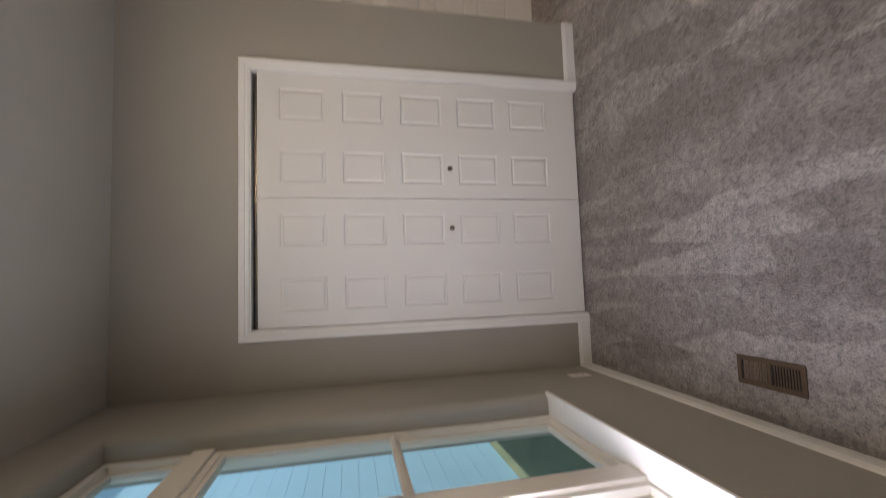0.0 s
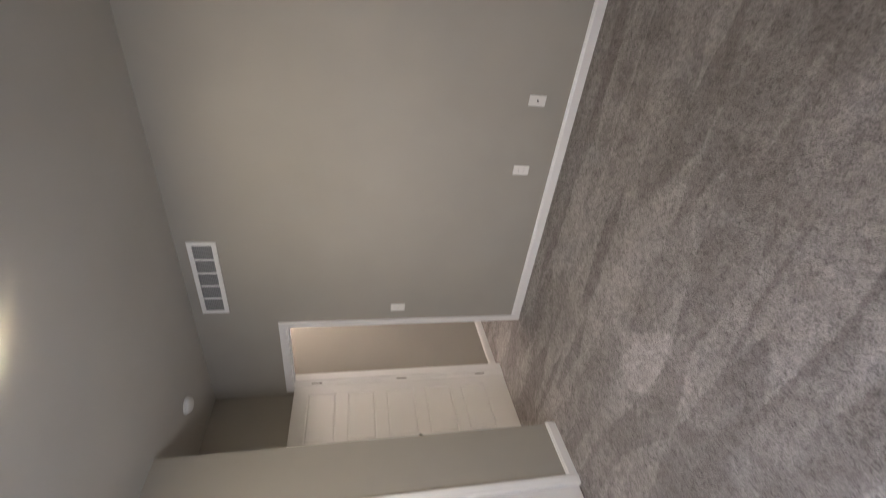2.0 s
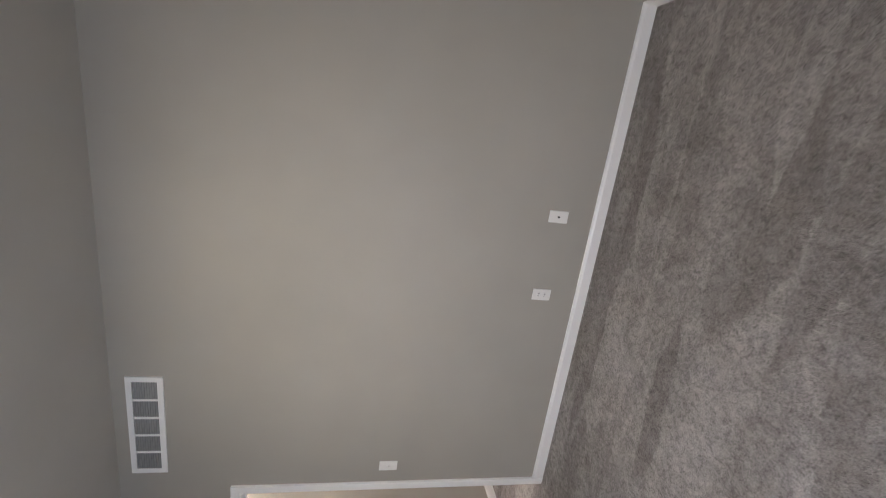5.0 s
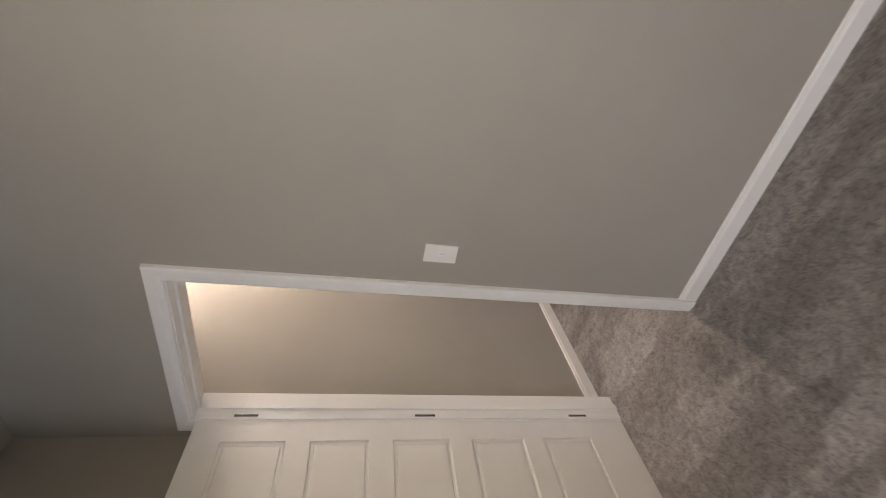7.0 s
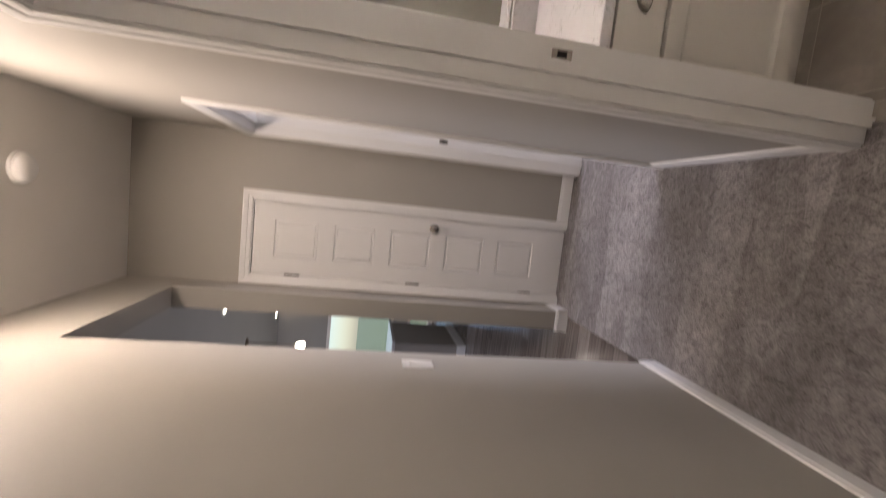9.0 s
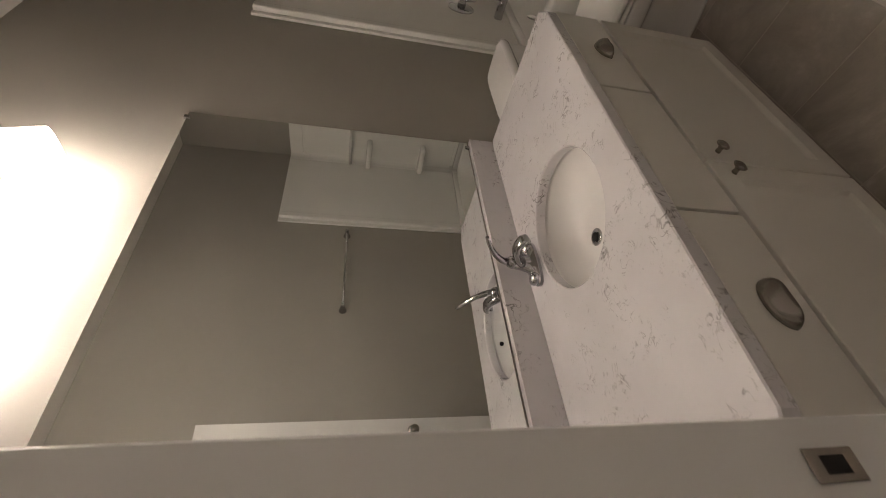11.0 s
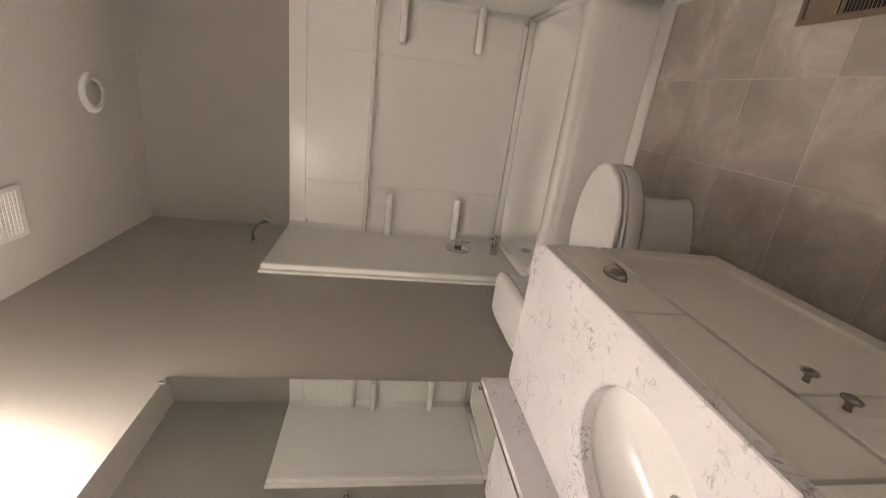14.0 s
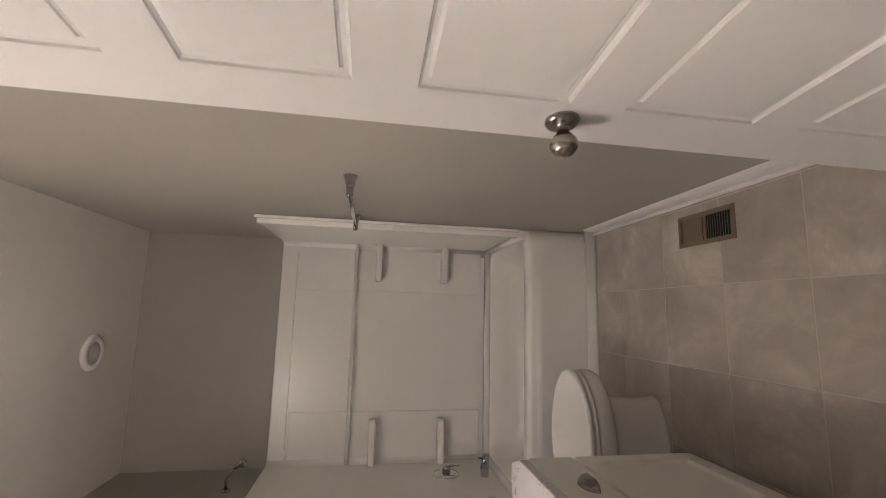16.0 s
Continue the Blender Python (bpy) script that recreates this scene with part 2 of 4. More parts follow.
def loft(bm, loops, cap0=True, cap1=True, smooth=True):
    """Skin rings of points, all of one length."""
    rings = [[bm.verts.new(p) for p in ring] for ring in loops]
    for a, b in zip(rings, rings[1:]):
        for i in range(len(a)):
            j = (i + 1) % len(a)
            bm.faces.new((a[i], a[j], b[j], b[i])).smooth = smooth
    if cap0:
        bm.faces.new(rings[0][::-1])
    if cap1:
        bm.faces.new(rings[-1])
    return bm


def oval(cx, cy, rx, ry, z, n=32, p=2.0):
    out = []
    for i in range(n):
        a = 2 * math.pi * (i + 0.5) / n
        c, s = math.cos(a), math.sin(a)
        out.append((cx + rx * math.copysign(abs(c) ** (2 / p), c), cy + ry * math.copysign(abs(s) ** (2 / p), s), z))
    return out


def rect_ring(x0, x1, y0, y1, z, n=32):
    """Points on a rectangle's edge, at the same angles as oval()."""
    out, cx, cy, hx, hy = [], (x0 + x1) / 2, (y0 + y1) / 2, (x1 - x0) / 2, (y1 - y0) / 2
    for i in range(n):
        a = 2 * math.pi * (i + 0.5) / n
        c, s = math.cos(a), math.sin(a)
        k = 1 / max(abs(c), abs(s))
        out.append((cx + hx * c * k, cy + hy * s * k, z))
    return out


def lathe(profile, n=24):
    """A turned solid about z from (radius, height) pairs."""
    bm = bmesh.new()
    loft(bm, [[(r * math.cos(2 * math.pi * i / n), r * math.sin(2 * math.pi * i / n), z) for i in range(n)] for r, z in profile])
    bmesh.ops.recalc_face_normals(bm, faces=bm.faces[:])
    return bm


def moved(bm, m):
    bm.transform(m)
    return bm


def tube(points, radius, n=10):
    """A round bar along points; radius may be a list."""
    bm, rings = bmesh.new(), []
    pts = [Vector(p) for p in points]
    for i, p in enumerate(pts):
        d = (pts[min(i + 1, len(pts) - 1)] - pts[max(i - 1, 0)]).normalized()
        side = d.cross(Vector((0.3, 0.2, 1)) if abs(d.z) < 0.9 else Vector((1, 0.1, 0))).normalized()
        up = side.cross(d)
        r = radius[i] if isinstance(radius, (list, tuple)) else radius
        rings.append([p + r * (math.cos(2 * math.pi * k / n) * side + math.sin(2 * math.pi * k / n) * up) for k in range(n)])
    loft(bm, rings)
    bmesh.ops.recalc_face_normals(bm, faces=bm.faces[:])
    return bm


def mesh_ob(name, bm, material):
    me = bpy.data.meshes.new(name)
    bm.to_mesh(me)
    bm.free()
    me.materials.append(material)
    return new(name, me)


def part(name, bm, material, parent, label=""):
    ob = mesh_ob(name, bm, material)
    ob.parent = parent
    return tagged(ob, label)


def thing(name, label, category, at=(0, 0, 0), turn=0.0, group="", kind=""):
    ob = new(name)
    ob.matrix_basis = pose(*at, 0, 0, turn)
    ob.empty_display_size = 0.05
    return tagged(ob, label, category, group, kind)


def struct(name, bm, material, label=""):
    return tagged(mesh_ob(name, bm, material), label, "", "", "structure")


TO_X = pose(0, 0, 0, 0, 90, 0)
TO_NX = pose(0, 0, 0, 0, -90, 0)
TO_Y = pose(0, 0, 0, -90, 0, 0)
TO_NY = pose(0, 0, 0, 90, 0, 0)
DOWN = pose(0, 0, 0, 180, 0, 0)

# ---- structure ----
H = 2.718          # ceiling height
HEAD = 2.04        # door heads
XW, YS = -3.250, -3.29      # bedroom: west and south faces; the east face is x = 0, the closet front y = 0
XA, YA = -0.983, 0.70       # alcove by the bedroom door
HN, HS, HE = 0.675, -0.238, 2.648   # hall: north, south and end faces
BN, BS, BW, BE = -0.356, -3.368, 0.131, 1.640   # bathroom faces
GX, GY = 7.5, 5.5           # great room's far faces
WY0, WY1, WZ0, WZ1 = -1.85, -0.545, 0.561, 2.46   # bedroom window opening
CX0, CX1 = -2.915, -1.438     # closet opening
DY0, DY1 = -0.150, 0.582      # bedroom doorway
BX0, BX1 = 0.15, 0.912       # bathroom doorway
RX0, RX1 = 1.795, 2.56       # second bedroom doorway
EY0, EY1 = 0.15, 0.605      # linen closet doorway
OX0, OX1, OZ = 1.581, 2.47, 2.40   # opening to the great room

struct("wall_west", boxes((XW - 0.19, XW, YS - 0.12, WY0 - 0.06, 0, H), (XW - 0.19, XW, WY1 + 0.06, 0.84, 0, H),
       (XW - 0.19, XW, WY0 - 0.06, WY1 + 0.06, 0, WZ0), (XW - 0.19, XW, WY0 - 0.06, WY1 + 0.06, WZ1 + 0.06, H)), WALL, "greige painted bedroom wall with a deep window opening")
struct("wall_closet", boxes((XW, CX0, 0, 0.12, 0, H), (CX1, XA, 0, 0.12, 0, H), (CX0, CX1, 0, 0.12, HEAD, H),
       (XA - 0.12, XA, 0.12, YA, 0, H)), WALL, "greige painted closet wall round double doors")
struct("wall_alcove", boxes((XW, 0, YA, 0.84, 0, H)), WALL)
struct("wall_east", boxes((0, BW, BS - 0.12, DY0, 0, H), (0, BW, DY1, 0.84, 0, H), (0, BW, DY0, DY1, HEAD, H)), WALL,
       "greige painted wall with a doorway to the hall")
struct("wall_south", boxes((XW, 0, YS - 0.12, YS, 0, H)), WALL)
struct("wall_hall_north", boxes((BW, OX0, HN, HN + 0.12, 0, H), (OX0, OX1, HN, HN + 0.12, OZ, H), (OX1, GX, HN, HN + 0.12, 0, H)), WALL,
       "greige painted hall wall with a tall plain opening")
struct("wall_hall_end", boxes((HE, HE + 0.12, BN, EY0, 0, H), (HE, HE + 0.12, EY1, HN, 0, H), (HE, HE + 0.12, EY0, EY1, HEAD, H)), WALL)
struct("wall_hall_south", boxes((BW, BX0, BN, HS, 0, H), (BX1, RX0, BN, HS, 0, H), (RX1, HE, BN, HS, 0, H),
       (BX0, BX1, BN, HS, HEAD, H), (RX0, RX1, BN, HS, HEAD, H)), WALL)
struct("wall_bath_east", boxes((BE, BE + 0.12, BS - 0.12, BN, 0, H)), WALL)
struct("wall_bath_south", boxes((BW, BE, BS - 0.12, BS, 0, H)), WALL)
struct("wall_linen_closet", boxes((HE + 0.12, 3.4, -0.35, -0.23, 0, H), (3.4, 3.5, -0.35, HN, 0, H)), WALL)
struct("wall_far_bedroom", boxes((BE + 0.12, 4.7, -3.6, -3.48, 0, 0.7), (BE + 0.12, 4.7, -3.6, -3.48, 2.2, H), (BE + 0.12, 2.2, -3.6, -3.48, 0.7, 2.2),
       (3.9, 4.7, -3.6, -3.48, 0.7, 2.2), (4.7, 4.8, -3.6, BN, 0, H), (HE + 0.12, 4.7, BN - 0.02, BN, 0, H)), WALL)
GW = (2.02, 3.26)   # great room glazing, along y
struct("wall_great_east", boxes((GX, GX + 0.15, 0.68, GW[0], 0, H), (GX, GX + 0.15, GW[1], GY, 0, H), (GX, GX + 0.15, *GW, 1.88, H),
       (GX, GX + 0.15, *GW, 0.46, 0.72), (GX, GX + 0.15, *GW, 0, 0.04)), WALL)
# north wall is unseen; its opening is added for the fill lamp
struct("wall_great_north", boxes((0.3, 2.5, GY, GY + 0.12, 0, H), (5.5, GX, GY, GY + 0.12, 0, H), (2.5, 5.5, GY, GY + 0.12, 0, 0.45), (2.5, 5.5, GY, GY + 0.12, 2.25, H), (0.18, 0.3, 0.80, GY, 0, H)), WALL)

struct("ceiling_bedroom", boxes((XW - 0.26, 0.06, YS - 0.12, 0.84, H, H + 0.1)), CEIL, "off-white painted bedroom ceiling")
struct("ceiling_hall", boxes((0.06, 4.8, -3.6, 0.74, H, H + 0.1)), CEIL_LIT, "off-white painted ceiling of hall and bathroom")
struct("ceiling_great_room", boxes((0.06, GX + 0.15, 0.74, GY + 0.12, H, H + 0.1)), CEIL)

struct("floor_bedroom", boxes((XW - 0.1, 0.06, YS - 0.06, 0.80, -0.06, 0.008)), CARPET, "taupe grey cut-pile carpet with brushed streaks")
struct("floor_hall", boxes((0.06, 3.45, -0.297, HN + 0.03, -0.06, 0.008)), CARPET, "taupe grey cut-pile hall carpet")
struct("floor_far_bedroom", boxes((BE + 0.06, 4.75, -3.55, -0.297, -0.06, 0.008)), CARPET)
bath_floor = struct("floor_bathroom", boxes((0.06, BE + 0.06, BS - 0.06, -0.297, -0.06, -0.0015)), GROUT, "beige porcelain tile floor with pale grout")
great_floor = struct("floor_great_room", boxes((0.24, GX + 0.1, HN + 0.03, GY + 0.06, -0.06, -0.004)), DARK, "dark grey-brown plank floor")

# ---- trim: skirting, casings, door linings ----
BASE_PROFILE = [(0.0, 0.0), (0.0125, 0.0), (0.0125, 0.066), (0.009, 0.074), (0.007, 0.083), (0.0, 0.086)]


def baseboard(x0, y0, x1, y1, nx, ny):
    """A skirting board along a wall from one point to another; n is the way out of the wall."""
    bm = bmesh.new()
    rows = [[(x + nx * d, y + ny * d, z) for d, z in BASE_PROFILE] for x, y in ((x0, y0), (x1, y1))]
    loft(bm, rows, smooth=False)
    bmesh.ops.recalc_face_normals(bm, faces=bm.faces[:])
    return struct("baseboard", bm, TRIM, "white painted wooden baseboard")


CASE_PROFILE = [(0.004, 0.0), (0.004, 0.009), (0.010, 0.012), (0.026, 0.013), (0.030, 0.016), (0.052, 0.018), (0.060, 0.016), (0.062, 0.0)]


def casing(a0, a1, top, to_world, bottom=0.0):
    """Door casing of three mitred lengths round an opening; to_world turns (along, up, out) into a place."""
    bm = bmesh.new()
    rows = []
    for u, d in CASE_PROFILE:
        rows.append([to_world(a, b, d) for a, b in ((a0 - u, bottom), (a0 - u, top + u), (a1 + u, top + u), (a1 + u, bottom))])
    rows = list(zip(*rows))
    loft(bm, rows, smooth=False)
    bmesh.ops.recalc_face_normals(bm, faces=bm.faces[:])
    return struct("trim_casing", bm, TRIM, "white painted door casing with a moulded edge")


def lining(a0, a1, d0, d1, top, along_x, stop, stop_side):
    """Door lining: two jambs and a head, with a stop strip."""
    t = 0.018
    rows = [(a0 - t, a0, d0, d1, 0, top + t), (a1, a1 + t, d0, d1, 0, top + t), (a0, a1, d0, d1, top, top + t)]
    if stop is not None:
        s0, s1 = stop, stop + 0.03
        rows += [(a0, a0 + 0.011, s0, s1, 0, top), (a1 - 0.011, a1, s0, s1, 0, top),
                 (a0 + 0.011, a1 - 0.011, s0, s1, top - 0.011, top)]
    if not along_x:
        rows = [(r[2], r[3], r[0], r[1], r[4], r[5]) for r in rows]
    return struct("trim_door_lining", boxes(*rows), TRIM, "white painted door lining with a stop strip")


# linings stand just proud of the wall faces, openings are cut to their backs
lining(CX0 + 0.002, CX1 - 0.002, -0.002, 0.122, HEAD - 0.002, True, None, 0)
lining(DY0 + 0.002, DY1 - 0.002, -0.002, 0.133, HEAD - 0.002, False, 0.045, 1)
lining(BX0 + 0.002, BX1 - 0.002, BN - 0.002, HS + 0.002, HEAD - 0.002, True, BN + 0.045, 1)
lining(RX0 + 0.002, RX1 - 0.002, BN - 0.002, HS + 0.002, HEAD - 0.002, True, BN + 0.045, 1)
lining(EY0 + 0.002, EY1 - 0.002, HE - 0.002, HE + 0.122, HEAD - 0.002, False, HE + 0.05, 1)
casing(CX0, CX1, HEAD, lambda a, b, d: (a, -d, b))
casing(DY0, DY1, HEAD, lambda a, b, d: (-d, a, b))
casing(BX0 + 0.0, BX1, HEAD, lambda a, b, d: (max(a, 0.133), HS + d, b))
casing(BX0, BX1, HEAD, lambda a, b, d: (max(a, 0.133), BN - d, b))
casing(RX0, RX1, HEAD, lambda a, b, d: (a, HS + d, b))
casing(EY0, EY1, HEAD, lambda a, b, d: (HE - d, a, b))
c = 0.062
baseboard(XW, 0, CX0 - c, 0, 0, -1)
baseboard(CX1 + c, 0, XA + 0.0125, 0, 0, -1)
baseboard(XA, -0.0125, XA, YA, 1, 0)
baseboard(XA, YA, 0, YA, 0, -1)
baseboard(0, YS, 0, DY0 - c, -1, 0)
baseboard(XW, YS, 0, YS, 0, 1)
baseboard(XW, YS, XW, 0, 1, 0)
baseboard(BW, HN, OX0 + 0.0125, HN, 0, -1)
baseboard(OX0, HN - 0.0125, OX0, HN + 0.1325, 1, 0)
baseboard(OX1, HN - 0.0125, OX1, HN + 0.1325, -1, 0)
baseboard(OX1 - 0.0125, HN, HE, HN, 0, -1)
baseboard(HE, HS, HE, EY0 - c, -1, 0)
baseboard(BX1 + c, HS, RX0 - c, HS, 0, 1)
baseboard(BW, -2.49, BW, BN, 1, 0)
struct("trim_shoe_moulding", rounded(BW + 0.0128, BW + 0.028, -2.538, -1.02, 0.0005, 0.019, 0.005, 2), TRIM, "white shoe moulding at the foot of the baseboard")
baseboard(OX1, HN + 0.12, GX, HN + 0.12, 0, 1)
baseboard(GX, HN + 0.12, GX, GY, -1, 0)

# ---- windows ----
def window_unit(y0, y1, z0, z1, x, name, label, meeting):
    """A vinyl window in the west wall, with its rail between two panes."""
    w = tagged(thing(name, label, "window", (x, y0, z0)), kind="structure")
    L, T, f, d = y1 - y0, z1 - z0, 0.028, 0.07
    part("window_frame", boxes((0, d, 0, f, 0, T), (0, d, L - f, L, 0, T), (0, d, f, L - f, 0, f), (0, d, f, L - f, T - f, T)), VINYL, w)
    rails = [f, meeting, T - f] if meeting else [f, T - f]
    for n, (a, b) in enumerate(zip(rails, rails[1:])):
        s, off = 0.020, 0.012 + 0.022 * (n % 2)
        sash = part("sash", boxes((off, off + 0.03, f, f + s, a, b), (off, off + 0.03, L - f - s, L - f, a, b),
                    (off, off + 0.03, f + s, L - f - s, a, a + s), (off, off + 0.03, f + s, L - f - s, b - s, b)), VINYL, w)
        p = part("pane", boxes((off + 0.012, off + 0.016, f + s, L - f - s, a + s, b - s)), GLASS, sash)
        p.visible_shadow = False
    return w


FX, MY, TZ = XW - 0.165, (WY0 + WY1) / 2, 2.10
for i, (a, b) in enumerate(((MY + 0.05, WY1), (WY0, MY - 0.05))):
    window_unit(a, b, WZ0, TZ - 0.04, FX, "window_%d" % (i + 1), "white vinyl single-hung bedroom window in a deep opening", 0.77)
    window_unit(a, b, TZ + 0.04, WZ1, FX, "window_%d" % (i + 3), "white vinyl transom light above the bedroom window", None)
struct("trim_window_mullion", boxes((FX - 0.01, FX + 0.085, MY - 0.05, MY + 0.05, WZ0, WZ1), (FX - 0.01, FX + 0.085, MY + 0.05, WY1, TZ - 0.04, TZ + 0.04),
       (FX - 0.01, FX + 0.085, WY0, MY - 0.05, TZ - 0.04, TZ + 0.04)), VINYL, "white mullion post and transom bars between windows")
struct("trim_window_stool", rounded(XW - 0.094, XW + 0.012, WY0 - 0.03, WY1 + 0.03, WZ0 + 0.0005, WZ0 + 0.016, 0.004), TRIM, "white painted window stool")
# plastered reveals with a rounded arris, on three sides
bm = bmesh.new()
profile = [(-0.19, 0.0), (-0.045, 0.0)] + [(-0.045 + 0.045 * math.sin(a), 0.045 - 0.045 * math.cos(a)) for a in (0.3, 0.6, 0.9, 1.2, 1.5708)] + [(0.0, 0.06), (-0.19, 0.06)]
ends = [[(XW + d, a, b) for d, a, b in ring] for ring in (
    [(d, WY0 - u, WZ0) for d, u in profile], [(d, WY0 - u, WZ1 + u) for d, u in profile],
    [(d, WY1 + u, WZ1 + u) for d, u in profile], [(d, WY1 + u, WZ0) for d, u in profile])]
loft(bm, ends, smooth=False)
bmesh.ops.recalc_face_normals(bm, faces=bm.faces[:])
struct("wall_window_return", bm, WALL, "greige plastered window reveals with rounded corners")

def great_window(z0, z1, name):
    w = tagged(thing(name, "white-framed great room window bright with daylight", "window", (GX, GW[0], z0)), kind="structure")
    L, T, f = GW[1] - GW[0], z1 - z0, 0.05
    part("window_frame", boxes((0, 0.08, 0, f, 0, T), (0, 0.08, L - f, L, 0, T), (0, 0.08, f, L - f, 0, f), (0, 0.08, f, L - f, T - f, T)), VINYL, w)
    part("pane", boxes((0.04, 0.044, f, L - f, f, T - f)), GLASS, w).visible_shadow = False


great_window(0.72, 1.88, "window_5")
great_window(0.04, 0.46, "window_6")

# ---- outdoors: ground and a neighbouring house ----
struct("ground", boxes((-900, 900, -900, 900, -0.75, -0.35)), LAWN, "mown green lawn reaching to the horizon")


def house(at, turn, w, d, h):
    t = thing("neighbour_house", "pale blue sided two-storey house with a shingle roof", "house", at, turn)
    part("wall", boxes((-w / 2, w / 2, 0, d, 0, h)), SIDING, t)
    for k in range(int(h / 0.2)):
        part("siding_board", boxes((-w / 2, w / 2, -0.025, -0.002, 0.2 * k + 0.002, 0.2 * k + 0.199)), SIDING, t)
    bm = bmesh.new()
    loft(bm, [[(x, -0.5, h), (x, d + 0.5, h), (x, d / 2, h + d * 0.32)] for x in (-w / 2 - 0.4, w / 2 + 0.4)], smooth=False)
    bmesh.ops.recalc_face_normals(bm, faces=bm.faces[:])
    part("roof", bm, ROOF, t)
    for k in (-1, 1):
        for z in (1.0, 3.8):
            if z + 1.5 < h:
                win = part("window", boxes((k * w / 4 - 0.55, k * w / 4 + 0.55, -0.06, -0.026, z, z + 1.4)), TRIM, t)
                part("pane", boxes((k * w / 4 - 0.46, k * w / 4 + 0.46, -0.066, -0.061, z + 0.09, z + 1.31)), DARK, win)
    return t


house((-5.0, 5.0, -0.35), 90, 20, 8, 5.6)

# ---- doors ----
PANEL_Z = [(0.215, 0.470), (0.568, 0.826), (0.927, 1.188), (1.291, 1.540), (1.641, 1.898)]


def slab(w, h, t, stile):
    """A moulded five-panel door: hinge edge at x = 0, thickness along y from 0 to t, both faces panelled."""
    bm = bmesh.new()
    xs, k = (stile, w - stile), h / 2.02
    zs = [(a * k, b * k) for a, b in PANEL_Z]
    for y, s in ((0.0, 1), (t, -1)):
        def quad(*p):
            f = bm.faces.new([bm.verts.new(q) for q in p])
            return f
        quad((0, y, 0), (xs[0], y, 0), (xs[0], y, h), (0, y, h))
        quad((xs[1], y, 0), (w, y, 0), (w, y, h), (xs[1], y, h))
        cuts = [0] + [z for ab in zs for z in ab] + [h]
        for a, b in zip(cuts[::2], cuts[1::2]):
            quad((xs[0], y, a), (xs[1], y, a), (xs[1], y, b), (xs[0], y, b))
        for a, b in zs:
            rings = []
            for inset, deep in ((0, 0), (0.002, 0.004), (0.006, 0.0068), (0.013, 0.0072), (0.017, 0.0052), (0.019, 0.0018), (0.030, 0.0012)):
                side = inset * 1.25  # uprights flattened so their edges catch less light than the rails'
                rings.append([(xs[0] + side, y + s * deep, a + inset), (xs[1] - side, y + s * deep, a + inset),
                              (xs[1] - side, y + s * deep, b - inset), (xs[0] + side, y + s * deep, b - inset)])
            loft(bm, rings, cap0=False, smooth=False)
    for p in (((0, 0, 0), (0, t, 0), (0, t, h), (0, 0, h)), ((w, 0, 0), (w, t, 0), (w, t, h), (w, 0, h)),
              ((0, 0, 0), (w, 0, 0), (w, t, 0), (0, t, 0)), ((0, 0, h), (w, 0, h), (w, t, h), (0, t, h))):
        bm.faces.new([bm.verts.new(q) for q in p])
    bmesh.ops.remove_doubles(bm, verts=bm.verts[:], dist=1e-5)
    bmesh.ops.recalc_face_normals(bm, faces=bm.faces[:])
    return bm


KNOB = [(0.0, 0.0), (0.034, 0.0), (0.034, 0.004), (0.029, 0.010), (0.016, 0.013), (0.0125, 0.018), (0.0125, 0.030), (0.019, 0.034),
        (0.0255, 0.043), (0.0275, 0.052), (0.0255, 0.061), (0.018, 0.069), (0.008, 0.0725), (0.0, 0.073)]


KNOB = [(r * 0.92, z * 0.96) for r, z in KNOB]


def door_knob(parent, x, y, z, out):
    return part("door_knob", moved(lathe(KNOB), Matrix.Translation((x, y, z)) @ (TO_Y if out > 0 else TO_NY)), NICKEL, parent, "brushed nickel ball knob")


def hinge(parent, z, y0, y1, x=-0.003):
    return part("hinge", boxes((x, x + 0.0035, y0, y1, z - 0.045, z + 0.045)), NICKEL, parent, "brushed nickel hinge leaf")


def five_panel_door(name, label, at, turn, w, h=2.015, stile=0.115, knob_z=0.93, hinges=(0.24, 1.03, 1.82)):
    d = thing(name, label, "door", at, turn)
    part("slab", slab(w, h, 0.035, stile), DOORWHITE, d)
    door_knob(d, w - 0.065, 0.0, knob_z, -1)
    door_knob(d, w - 0.065, 0.035, knob_z, 1)
    part("latch", boxes((w - 0.0005, w + 0.0015, 0.006, 0.029, knob_z - 0.028, knob_z + 0.028)), NICKEL, d)
    for z in hinges:
        hinge(d, z, 0.020, 0.0348)
        part("jamb_leaf", boxes((-0.016, -0.004, 0.0385, 0.0415, z - 0.045, z + 0.045)), NICKEL, d, "brushed nickel hinge leaf")
        part("hinge_pin", moved(lathe([(0.0, -0.048), (0.006, -0.048), (0.006, 0.048), (0.0, 0.048)], 10), Matrix.Translation((-0.004, 0.041, z))), NICKEL, d)
    return d


five_panel_door("bedroom_door", "white five-panel bedroom door standing open against the alcove", (0.010, 0.622, 0.012), 180, 0.725)
five_panel_door("bathroom_door", "white five-panel bathroom door swung open along the wall", (0.150, BN - 0.006, 0.012), -83.4, 0.690, knob_z=0.916)
linen = thing("linen_closet_door", "narrow white five-panel closet door, shut, at the hall's end", "door", (HE + 0.004, EY1 - 0.006, 0.014), -90)
part("slab", slab(0.443, 2.020, 0.035, 0.105), DOORWHITE, linen)
door_knob(linen, 0.378, 0.0, 0.91, -1)
for z in (0.24, 1.02, 1.78):
    part("hinge", boxes((-0.006, 0.006, -0.006, 0.0, z - 0.045, z + 0.045)), NICKEL, linen, "brushed nickel hinge leaf")

